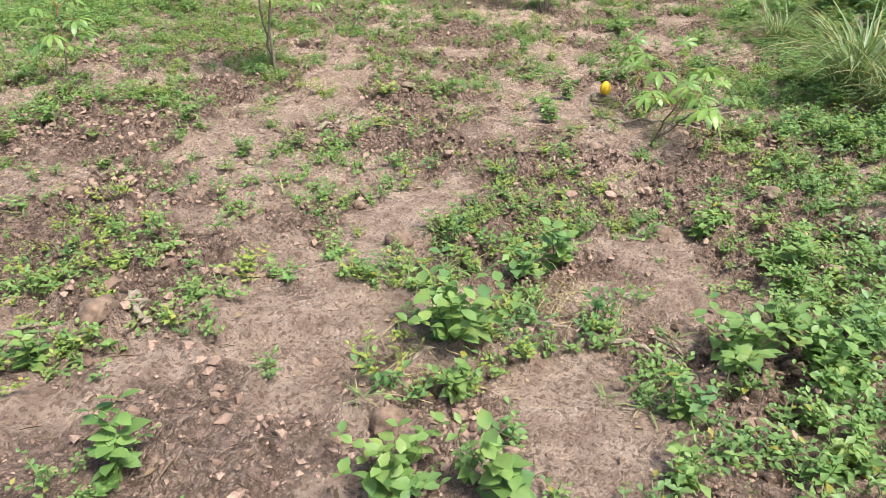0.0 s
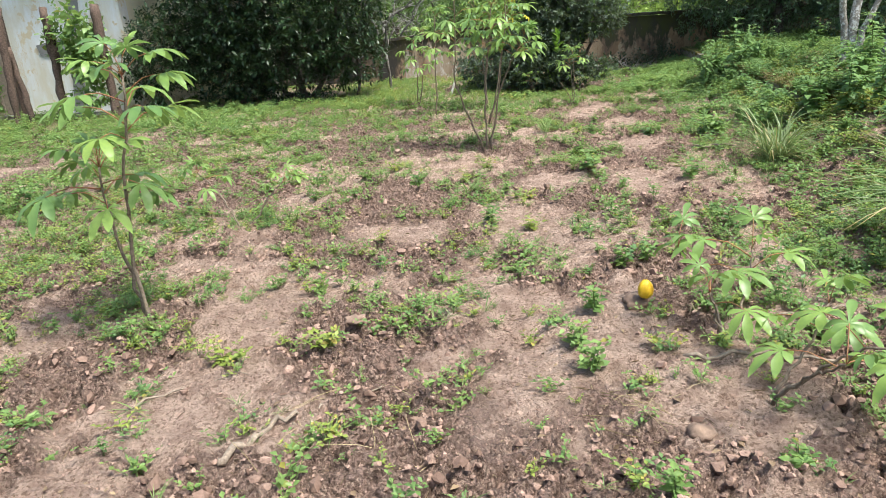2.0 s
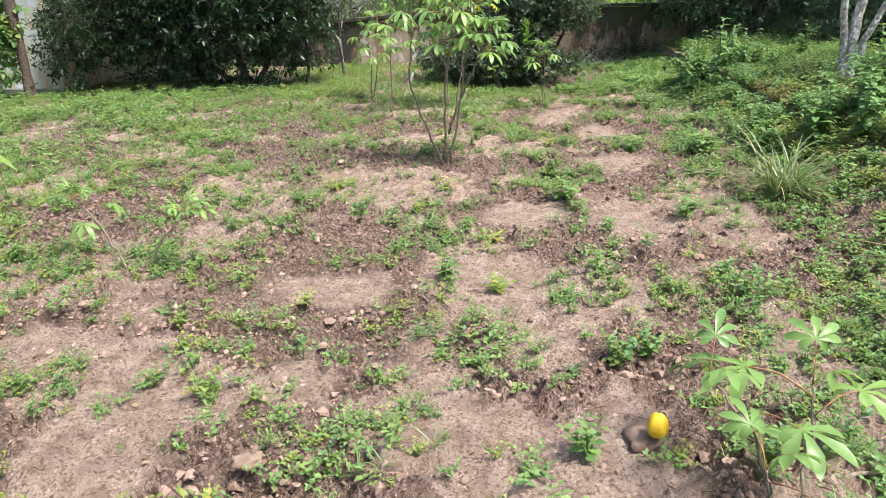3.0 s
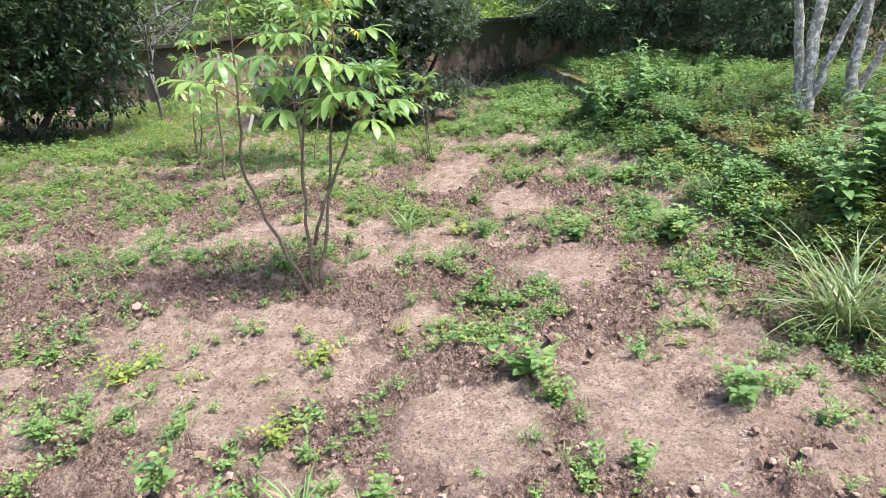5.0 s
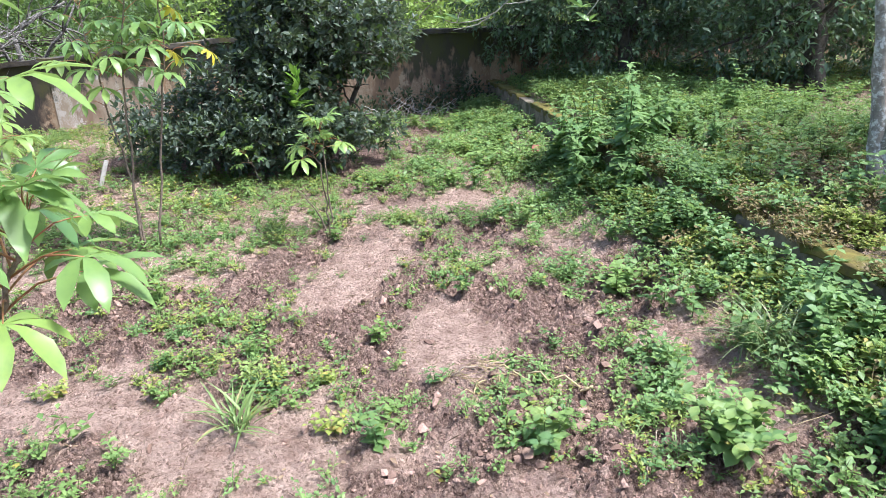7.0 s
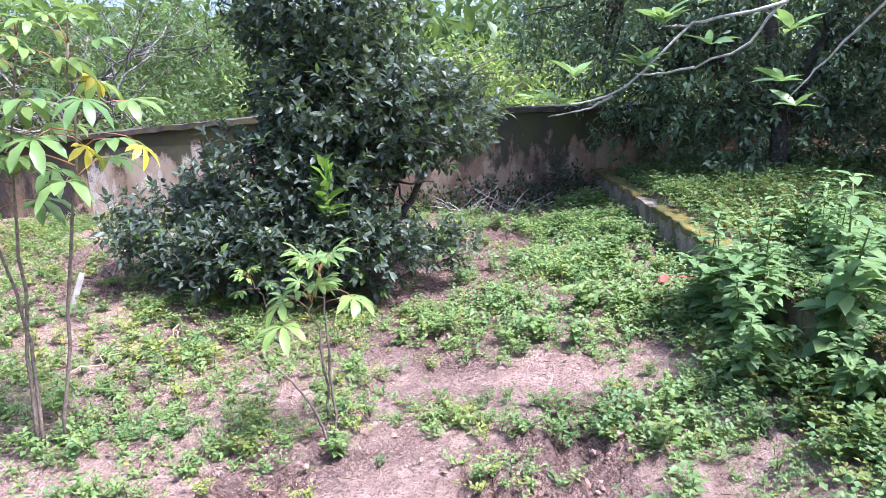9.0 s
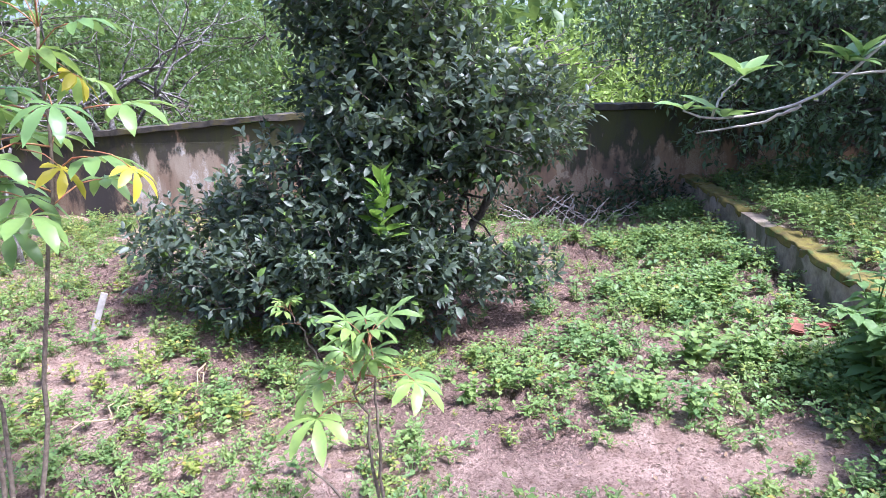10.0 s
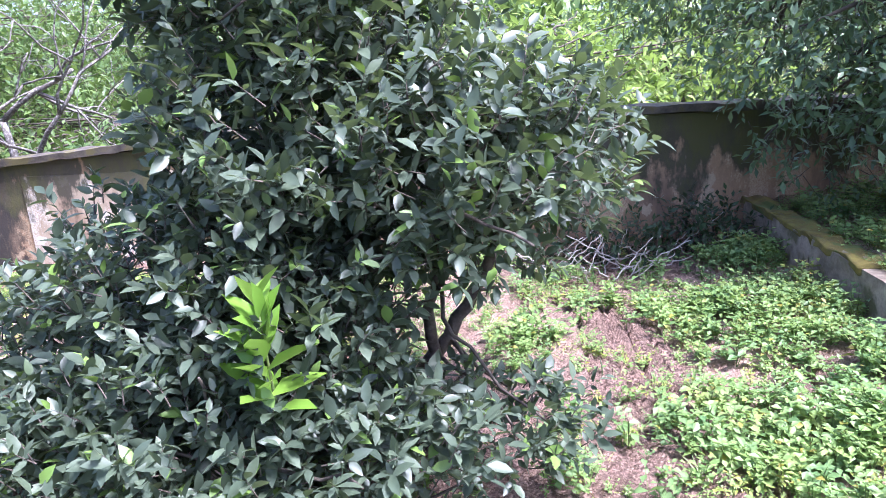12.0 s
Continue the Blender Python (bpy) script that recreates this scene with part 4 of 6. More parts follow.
# ---- cassava ----
def cassava_leaf(seed):
    """A palmate leaf on its stalk: the stalk leaves the stem at the origin, outwards along y."""
    r = np.random.default_rng(seed)
    hub = np.array([0, 0.19, 0.045])
    st = tube(bent([(0, 0, 0), (0, 0.10, 0.05), hub], 5), np.linspace(0.0032, 0.0018, 5), 4)
    lobes = []
    for ang, ln in zip((-125, -82, -42, 0, 42, 82, 125), (0.5, 0.78, 0.95, 1.0, 0.95, 0.78, 0.5)):
        L = 0.165 * ln * r.uniform(0.9, 1.1)
        a = radians(ang + r.uniform(-6, 6))
        s = np.array([0, 0.3, 0.62, 0.85, 1.0])
        half = np.array([0.002, 0.012, 0.0235, 0.017, 0]) * (0.7 + 0.3 * ln)
        droop = r.uniform(0.3, 0.95)
        along, side = np.array([math.sin(a), math.cos(a), 0]), np.array([math.cos(a), -math.sin(a), 0])
        rows = []
        for k in range(5):
            p = hub + along * L * s[k] * (1 - 0.18 * droop * s[k]) + np.array([0, 0, 1]) * (0.16 * s[k] - droop * s[k] ** 2) * L
            rows += [p - side * half[k] + (0, 0, 0.3 * half[k]), p, p + side * half[k] + (0, 0, 0.3 * half[k])]
        tr = []
        for k in range(4):
            for j in range(2):
                b = 3 * k + j
                tr += [(b, b + 1, b + 4), (b, b + 4, b + 3)]
        lobes.append((np.array(rows), np.array(tr)))
    lv, lt = merged(lobes)
    v, t = merged([(lv, lt), st])
    return v, t, np.concatenate([np.zeros(len(lt), int), np.ones(len(st[1]), int)])


LEAVES = [mesh_of("leaf", *cassava_leaf(k)[:2], [CASSAVA, PETIOLE], cassava_leaf(k)[2]) for k in range(4)]
OLD_LEAVES = [mesh_of("leaf", *cassava_leaf(k)[:2], [YELLOWED, PETIOLE], cassava_leaf(k)[2]) for k in (7, 8)]


def cassava(x, y, stems, seed, label, first=0.55, count=9, size=1.0, thick=0.011, old=(), bare=0, tips=5):
    """stems: lines of (x, y, z) from the foot; leaves spiral up the part of each stem past first."""
    r = np.random.default_rng(seed)
    z0 = ground_z(x, y)
    ob = thing("cassava_plant", x, y, z0, label, "cassava", "cassava plants on the plot")
    for i, line in enumerate(stems):
        p = bent([(a - x, b - y, c) for a, b, c in line], 14, 0.006, seed + i)
        p[0, 2] -= 0.04
        part("stem", mesh_of("stem", *tube(p, np.linspace(thick, thick * 0.45, 14), 7), STEM_CASSAVA), ob)
        if i >= len(stems) - bare:
            continue
        turn = r.uniform(0, 360)
        for k in range(count):
            s = first + (1 - first) * (k + 0.5) / count
            at = [float(np.interp(s * 13, range(14), p[:, c])) for c in range(3)]
            turn += 137.5
            fresh = max(0.0, (s - 0.9) / 0.1)
            m = pose(*at, r.uniform(-18, 12) + 35 * fresh, r.uniform(-10, 10), turn) @ Matrix.Scale(size * r.uniform(0.8, 1.12) * (1 - 0.4 * fresh), 4)
            part("leaf", LEAVES[int(r.integers(4))], ob, at=m)
        for k in range(tips):
            m = pose(*[float(c) for c in p[-1]], r.uniform(15, 50), 0, 360 / tips * k + r.uniform(-20, 20)) @ Matrix.Scale(size * r.uniform(0.5, 0.75), 4)
            part("leaf", LEAVES[int(r.integers(4))], ob, at=m)
    for ax, ay, az_, turn in old:
        part("leaf", OLD_LEAVES[int(r.integers(2))], ob, "yellowed leaf with brown spots", at=pose(ax - x, ay - y, az_, -38, 0, turn) @ Matrix.Scale(0.68, 4))
    return ob


cassava(-1.05, 3.85, [[(-1.05, 3.85, 0), (-1.085, 3.85, 0.375), (-1.04, 3.85, 0.70), (-0.98, 3.84, 0.96), (-0.92, 3.84, 1.26)],
                      [(-1.06, 3.86, 0), (-1.15, 3.88, 0.4), (-1.2, 3.9, 0.85)]], 11, "young cassava plant with drooping palmate leaves, on tilled soil", 0.76, 9, 1.25)
cassava(0.16, 8.18, [[(0.12, 8.18, 0), (-0.02, 8.15, 0.35), (-0.145, 8.15, 0.72), (-0.13, 8.15, 1.0), (-0.10, 8.12, 1.55)],
                     [(0.15, 8.19, 0), (0.15, 8.2, 0.55), (0.20, 8.2, 0.97), (0.25, 8.2, 1.42)],
                     [(0.19, 8.18, 0), (0.28, 8.2, 0.5), (0.34, 8.22, 0.9), (0.40, 8.22, 1.5)],
                     [(0.18, 8.2, 0.3), (0.36, 8.2, 0.72), (0.56, 8.18, 1.12)]], 21, "tall branching cassava plant with sunlit palmate leaves", 0.72, 11, 1.05)
cassava(1.07, 11.39, [[(1.09, 11.39, 0), (1.08, 11.4, 0.4), (1.07, 11.4, 0.74)], [(1.06, 11.4, 0), (1.05, 11.42, 0.35), (1.0, 11.44, 0.62)], [(1.05, 11.39, 0), (0.98, 11.38, 0.2), (0.86, 11.36, 0.36)]], 31,
        "small cassava plant with bright pale green leaves", 0.84, 4, 0.9, 0.007, bare=1)
cassava(-0.22, 11.41, [[(-0.22, 11.41, 0), (-0.2, 11.44, 0.46), (-0.17, 11.45, 0.93), (-0.13, 11.45, 1.3), (-0.02, 11.45, 1.72)],
                       [(-0.20, 11.42, 0), (-0.23, 11.5, 0.5), (-0.3, 11.5, 1.0), (-0.35, 11.5, 1.6)],
                       [(-0.10, 11.41, 0), (0.01, 11.43, 0.67), (0.11, 11.45, 1.17), (0.16, 11.45, 1.7)]], 41, "tall cassava plant with a few yellowed leaves", 0.64, 13, 1.0, 0.009,
        ((0.08, 11.4, 1.36, -95), (0.30, 11.35, 1.36, -80), (0.1, 11.45, 1.62, -60)))
cassava(-1.4, 12.0, [[(-1.4, 12.0, 0), (-1.37, 12, 0.5), (-1.4, 12, 1.0)], [(-1.38, 12.0, 0), (-1.28, 12, 0.5), (-1.24, 12, 1.15)]], 51, "slender cassava plant near the dark shrub", 0.6, 8)
cassava(-0.91, 11.0, [[(-0.91, 11.0, 0), (-0.88, 11, 0.6), (-0.84, 11, 1.4)]], 61, "slender single-stemmed cassava plant on the plot", 0.62, 9)
cassava(1.64, 3.75, [[(1.64, 3.75, 0), (1.60, 3.95, 0.2), (1.48, 4.1, 0.33)], [(1.63, 3.75, 0), (1.60, 3.78, 0.14), (1.56, 3.74, 0.25)], [(1.66, 3.76, 0.02), (1.76, 3.95, 0.2), (1.80, 4.1, 0.30)]], 71, "young leaning cassava plant with grey-green leaves", 0.6, 2, 1.0, 0.007, tips=2)
cassava(1.72, 3.38, [[(1.72, 3.38, 0), (1.78, 3.2, 0.2), (1.82, 3.05, 0.33)], [(1.72, 3.38, 0), (1.9, 3.3, 0.22), (2.05, 3.2, 0.33)], [(1.73, 3.4, 0.02), (1.86, 3.45, 0.2), (1.95, 3.6, 0.30)]], 81, "low spreading cassava plant with drooping grey-green leaves", 0.6, 2, 1.0, 0.007, tips=2)
cassava(-2.23, 3.03, [[(-2.23, 3.03, 0), (-2.2, 3.03, 0.25), (-2.2, 3.03, 0.5)]], 91, "low young cassava plant on tilled soil", 0.4, 12, 0.85, 0.007)
cassava(0.42, 12.95, [[(0.45, 12.95, 0), (0.40, 12.92, 0.2), (0.33, 12.9, 0.32)]], 101, "tiny cassava shoot under the citrus tree", 0.6, 4, 0.6, 0.006)
cassava(-1.45, 5.6, [[(-1.4, 5.55, 0), (-1.5, 5.6, 0.2), (-1.75, 5.7, 0.42)], [(-1.35, 5.55, 0), (-1.15, 5.6, 0.25), (-1.05, 5.65, 0.36)]], 111, "half-bare low cassava plant on a soil mound", 0.75, 3, 0.7, 0.008)


# ---- trees and shrubs ----
def crown(blobs, twigs, per, leaf, template, r, up=0.35, hollow=0.5, twig_len=0.16):
    """Leaves on twigs that fill uneven blobs (x, y, z, rx, ry, rz); also the twigs and the blobs' share."""
    vol = np.array([b[3] * b[4] * b[5] for b in blobs]) ** 0.8
    pick = r.choice(len(blobs), twigs, p=vol / vol.sum())
    bl = np.array(blobs, float)[pick]
    d = unit(r.normal(0, 1, (twigs, 3)))
    rad = hollow + (1 - hollow) * r.random(twigs) ** 0.7
    lump = 0.78 + 0.5 * fbm(d[:, 0] * 2 + bl[:, 0], d[:, 1] * 2 + d[:, 2] * 3 + bl[:, 2], 0.8, 2, 5)
    at = bl[:, :3] + d * bl[:, 3:] * (rad * lump)[:, None]
    along = unit(d + (0, 0, up) + r.normal(0, 0.45, (twigs, 3)))
    tl = twig_len * r.uniform(0.6, 1.3, twigs)
    s = np.tile(np.linspace(0.15, 1, per), (twigs, 1))
    pos = at[:, None] + along[:, None] * (tl[:, None] * s)[..., None]
    ref = unit(np.cross(along, (0.3, 0.2, 1)))
    oth = np.cross(along, ref)
    phi = np.arange(per) * 2.4 + r.uniform(0, 6.3, (twigs, 1))
    out = np.cos(phi)[..., None] * ref[:, None] + np.sin(phi)[..., None] * oth[:, None]
    dirs = unit(out + along[:, None] * (0.25 + 0.8 * s)[..., None] + r.normal(0, 0.2, pos.shape))
    n = twigs * per
    ups = np.tile((0, 0, 1.0), (n, 1)) + r.normal(0, 0.45, (n, 3))
    leaves = spread(template, pos.reshape(-1, 3), turned(dirs.reshape(-1, 3), ups), leaf * r.uniform(0.45, 1.25, n))
    sharp = np.array([(-0.003, -0.25, 0), (0.003, -0.25, 0), (0, -0.25, 0.005), (0, 1.0, 0)])
    tt = np.array([(0, 1, 3), (1, 2, 3), (2, 0, 3)])
    rots = turned(along, np.tile((0.1, 0, 1.0), (twigs, 1)))
    sticks = spread((sharp, tt), at, rots, np.stack([np.ones(twigs), tl, np.ones(twigs)], -1))
    return leaves, sticks


def tree(name, x, y, label, blobs, limbs, leaf_mat, bark, twigs, per, leaf, template, seed, trunk_r=0.06, up=0.35, hollow=0.5, twig_len=0.16, category="tree"):
    """limbs: lines in world coordinates from the foot; each is a part."""
    r = np.random.default_rng(seed)
    z0 = ground_z(x, y)
    ob = thing(name, x, y, z0, label, category)
    base = np.array([x, y, z0])
    for i, (line, rad) in enumerate(limbs):
        p = bent(np.array(line) - base, 16, min(0.012, 0.4 * rad), seed + i)
        part("trunk" if i == 0 else "limb", mesh_of("limb", *tube(p, np.linspace(rad, rad * 0.4, 16), 8), BARK_PALE if rad < 0.02 else bark), ob)
    # thinner limbs reach from the nearest limb into every blob
    ends = np.array([q for line, _ in limbs for q in line[1:]])
    small = []
    for b in blobs:
        c = np.array(b[:3])
        for _ in range(6):
            goal = c + r.normal(0, 0.45, 3) * np.array(b[3:])
            src = ends[np.argmin(np.linalg.norm(ends - goal, axis=1) + r.uniform(0, 0.3, len(ends)))]
            mid = (src + goal) / 2 + r.normal(0, 0.08, 3)
            small.append(tube(bent(np.array([src, mid, goal]) - base, 8, 0.01, int(r.integers(1e6))), np.linspace(rad_small(trunk_r), 0.004, 8), 5))
    if small:
        part("branching", mesh_of("branching", *merged(small), bark), ob)["kind"] = "stuff"
    if twigs:
        leaves, sticks = crown(blobs, twigs, per, leaf, template, r, up, hollow, twig_len)
        part("twig_mass", mesh_of("twig_mass", sticks[0] - base, sticks[1], bark), ob)["kind"] = "stuff"
        part("crown", mesh_of("crown", leaves[0] - base, leaves[1], leaf_mat), ob)["kind"] = "stuff"
    return ob


def rad_small(r):
    return 0.3 * r


CITRUS_LEAF = leaf_shape(1, 0.46, 0.28, 0.16, 2)
PLAIN_LEAF = leaf_shape(1, 0.42, 0.3, 0.2, 1)

# the citrus tree at the end of the walk
citrus = tree("citrus_tree", 1.02, 14.05, "bushy dark green citrus tree with glossy leaves down to the ground",
     [(0.88, 14.0, 1.3, 0.72, 0.72, 0.58), (0.70, 14.1, 2.0, 0.66, 0.65, 0.6), (0.66, 14.1, 2.75, 0.48, 0.48, 0.55), (0.35, 13.75, 0.75, 0.62, 0.5, 0.42), (-0.35, 13.85, 0.42, 0.62, 0.5, 0.35),
      (0.55, 13.35, 0.42, 0.62, 0.42, 0.36), (1.35, 13.75, 1.22, 0.5, 0.5, 0.38), (1.58, 14.2, 1.2, 0.40, 0.45, 0.32), (1.46, 13.62, 0.30, 0.34, 0.25, 0.13), (0.1, 13.3, 0.35, 0.4, 0.3, 0.26),
      (0.78, 13.5, 0.75, 0.42, 0.36, 0.32), (0.98, 13.32, 0.36, 0.42, 0.32, 0.26), (0.64, 13.65, 1.0, 0.36, 0.38, 0.33)],
     [([(1.02, 14.05, -0.05), (0.98, 14.1, 0.35), (0.9, 14.1, 0.9), (0.92, 14.1, 1.8), (1.0, 14.1, 2.7)], 0.06), ([(1.0, 14.05, 0.1), (1.22, 14.15, 0.42), (1.45, 14.1, 0.8), (1.6, 14.1, 1.2)], 0.04),
      ([(0.99, 14.05, 0.12), (0.7, 13.9, 0.45), (0.4, 13.8, 0.7), (0.2, 13.7, 0.9)], 0.035), ([(0.98, 14.03, 0.08), (0.5, 13.9, 0.25), (0.0, 13.85, 0.4), (-0.4, 13.8, 0.5)], 0.028),
      ([(1.0, 14.0, 0.06), (0.85, 13.6, 0.2), (0.65, 13.4, 0.38)], 0.028), ([(1.04, 14.06, 0.05), (1.15, 14.1, 0.35), (1.2, 13.9, 0.75), (1.35, 13.7, 1.1)], 0.035)],
     ORANGE, BARK_DARK, 6000, 8, 0.070, CITRUS_LEAF, 201, 0.035, 0.8, 0.35, 0.10)
# its fresh shoot
lr = np.random.default_rng(5)
n = 22
sz = np.linspace(0.0, 0.33, n)
ang = np.arange(n) * 2.4
at = np.stack([0.82 + 0 * sz, 13.10 + 0 * sz, 0.64 + sz], -1) - np.array([1.02, 14.05, ground_z(1.02, 14.05)])
dirs = np.stack([np.cos(ang), np.sin(ang), 0.5 + 1.6 * sz / 0.33], -1) + lr.normal(0, 0.3, (n, 3))
lf = spread(CITRUS_LEAF, at, turned(dirs, np.tile((0, 0, 1.0), (n, 1)) + lr.normal(0, 0.5, (n, 3))), np.linspace(0.19, 0.12, n))
part("young_shoot", mesh_of("young_shoot", *lf, SPROUT), citrus, "fresh light green leafy shoot")
part("shoot_stem", mesh_of("shoot_stem", *tube(bent([at[0] + (-0.05, 0.25, -0.3), at[0] + (0, 0.06, -0.1), at[-1]], 8), np.linspace(0.008, 0.003, 8), 6), STEM_GREEN), citrus)

# the big dark shrub beside the house
tree("dark_shrub", -3.9, 13.6, "large dense dark green shrub beside the house",
     [(-4.0, 13.5, 2.0, 1.5, 1.0, 1.3), (-5.2, 13.6, 1.6, 1.1, 0.9, 1.0), (-3.2, 13.7, 1.6, 0.9, 0.8, 1.0), (-4.4, 13.4, 3.2, 1.3, 0.9, 0.8), (-3.0, 13.8, 2.7, 0.8, 0.7, 0.8), (-5.9, 13.4, 1.2, 0.7, 0.6, 0.7), (-4.0, 13.2, 1.0, 1.3, 0.6, 0.5), (-2.9, 13.7, 0.8, 0.6, 0.5, 0.5), (-5.0, 13.2, 0.75, 0.9, 0.5, 0.5), (-6.3, 13.0, 1.15, 0.65, 0.5, 0.6), (-6.6, 12.9, 0.8, 0.5, 0.4, 0.6), (-3.9, 13.6, 0.4, 1.0, 0.5, 0.35), (-5.3, 13.4, 0.4, 0.8, 0.4, 0.35)],
     [([(-3.9, 13.6, -0.05), (-4.0, 13.6, 0.4), (-4.3, 13.6, 1.2), (-4.4, 13.5, 2.6)], 0.07), ([(-3.85, 13.6, 0.0), (-3.5, 13.7, 0.5), (-3.2, 13.7, 1.4), (-3.0, 13.8, 2.4)], 0.05),
      ([(-4.0, 13.6, 0.0), (-4.6, 13.5, 0.5), (-5.2, 13.6, 1.3)], 0.05), ([(-3.0, 14.0, -0.02), (-2.95, 14.0, 0.4), (-2.9, 13.9, 1.2)], 0.035)],
     SHRUB, BARK_DARK, 7000, 7, 0.10, PLAIN_LEAF, 211, 0.07, 0.3, 0.45, 0.16, "shrub")

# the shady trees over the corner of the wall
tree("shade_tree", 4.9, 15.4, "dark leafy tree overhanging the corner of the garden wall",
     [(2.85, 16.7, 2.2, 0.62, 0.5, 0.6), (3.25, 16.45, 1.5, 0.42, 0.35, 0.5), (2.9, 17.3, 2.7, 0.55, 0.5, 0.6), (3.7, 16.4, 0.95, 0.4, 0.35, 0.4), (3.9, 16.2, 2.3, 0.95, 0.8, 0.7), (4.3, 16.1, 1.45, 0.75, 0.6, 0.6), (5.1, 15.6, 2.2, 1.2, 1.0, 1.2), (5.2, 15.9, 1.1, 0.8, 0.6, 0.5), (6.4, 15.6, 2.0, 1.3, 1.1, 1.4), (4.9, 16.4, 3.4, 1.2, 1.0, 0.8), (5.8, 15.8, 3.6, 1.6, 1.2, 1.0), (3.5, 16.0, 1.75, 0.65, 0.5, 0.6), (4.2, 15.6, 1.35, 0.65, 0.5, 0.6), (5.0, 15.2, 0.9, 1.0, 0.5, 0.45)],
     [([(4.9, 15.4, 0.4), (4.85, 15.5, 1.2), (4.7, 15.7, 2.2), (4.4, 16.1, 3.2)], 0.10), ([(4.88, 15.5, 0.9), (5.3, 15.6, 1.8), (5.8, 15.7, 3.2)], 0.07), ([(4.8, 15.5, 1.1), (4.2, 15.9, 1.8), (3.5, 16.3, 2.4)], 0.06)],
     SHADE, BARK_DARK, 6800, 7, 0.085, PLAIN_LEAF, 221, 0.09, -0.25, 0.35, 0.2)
tree("shade_tree", 6.3, 13.6, "dark leafy tree standing on the raised bank",
     [(6.2, 13.8, 1.7, 1.0, 0.9, 1.0), (5.6, 13.7, 1.15, 0.5, 0.5, 0.5), (7.3, 14.5, 2.2, 1.3, 1.0, 1.4), (6.2, 14.0, 3.2, 1.4, 1.2, 0.9),  (8.6, 13.8, 2.4, 1.2, 1.2, 1.4), (6.3, 14.6, 0.95, 1.0, 0.5, 0.5), (7.6, 14.0, 1.0, 0.9, 0.5, 0.6)],
     [([(6.3, 13.6, 0.4), (6.25, 13.7, 1.2), (6.2, 13.9, 2.2), (6.3, 14.0, 3.2)], 0.11), ([(6.3, 13.7, 0.9), (6.8, 14.0, 1.6), (7.3, 14.4, 2.4)], 0.07), ([(7.9, 13.9, 0.45), (8.0, 13.9, 1.4), (8.5, 13.8, 2.6)], 0.08)],
     SHADE, BARK_DARK, 4300, 7, 0.09, PLAIN_LEAF, 231, 0.09, -0.15, 0.35, 0.2)

# two grey lichen-covered trees on the bank
GREY_1 = [([(4.30, 10.2, 0.35), (4.30, 10.2, 0.8), (4.36, 10.25, 1.4), (4.55, 10.3, 2.2), (4.8, 10.5, 3.2)], 0.066), ([(4.26, 10.2, 0.42), (4.2, 10.22, 0.9), (4.1, 10.2, 1.5), (3.9, 10.3, 2.3), (3.6, 10.5, 3.1)], 0.048),
          ([(4.32, 10.18, 0.5), (4.42, 10.1, 1.0), (4.65, 10.05, 1.6), (5.0, 9.9, 2.5)], 0.042), ([(4.1, 10.2, 1.5), (3.7, 10.5, 1.92), (3.2, 10.95, 1.95), (2.83, 11.3, 1.74), (2.73, 11.36, 1.60), (2.56, 11.45, 1.52)], 0.009),
          ([(2.83, 11.3, 1.74), (2.61, 11.38, 1.69), (2.52, 11.42, 1.67), (2.38, 11.42, 1.536), (2.257, 11.45, 1.43), (2.137, 11.48, 1.40), (2.0, 11.49, 1.39), (1.955, 11.49, 1.41)], 0.006), ([(2.245, 11.45, 1.42), (2.16, 11.52, 1.37), (2.02, 11.58, 1.34)], 0.005),
          ([(2.52, 11.42, 1.67), (2.42, 11.44, 1.675)], 0.005), ([(2.03, 11.49, 1.39), (2.05, 11.48, 1.45), (2.10, 11.47, 1.50)], 0.004), ([(2.56, 11.45, 1.52), (2.46, 11.5, 1.5), (2.36, 11.55, 1.50)], 0.005), ([(3.2, 10.95, 1.95), (3.0, 11.2, 1.6), (2.86, 11.3, 1.40)], 0.006)]
grey = tree("grey_tree", 4.30, 10.2, "grey lichen-spotted tree with several trunks and one low bough", [(6.0, 10.3, 3.9, 1.1, 1.0, 0.6), (5.6, 9.6, 3.1, 0.9, 1.0, 0.6)], GREY_1, BRANCH_LEAF, BARK_GREY, 150, 6, 0.13, CITRUS_LEAF, 241, 0.06, 0.4, 0.3, 0.25)
tree("grey_tree", 4.72, 10.25, "grey lichen-spotted tree leaning beside its twin", [(6.3, 10.9, 3.6, 1.0, 1.1, 0.7), (6.2, 10.0, 3.1, 0.9, 0.9, 0.6)],
     [([(4.72, 10.25, 0.36), (4.74, 10.25, 0.9), (4.85, 10.3, 1.6), (5.1, 10.5, 2.8)], 0.06), ([(4.76, 10.27, 0.5), (4.95, 10.2, 1.0), (5.25, 10.1, 1.5), (5.8, 10.0, 2.8)], 0.038)],
     BRANCH_LEAF, BARK_GREY, 100, 6, 0.13, CITRUS_LEAF, 251, 0.06, 0.4, 0.3, 0.25)
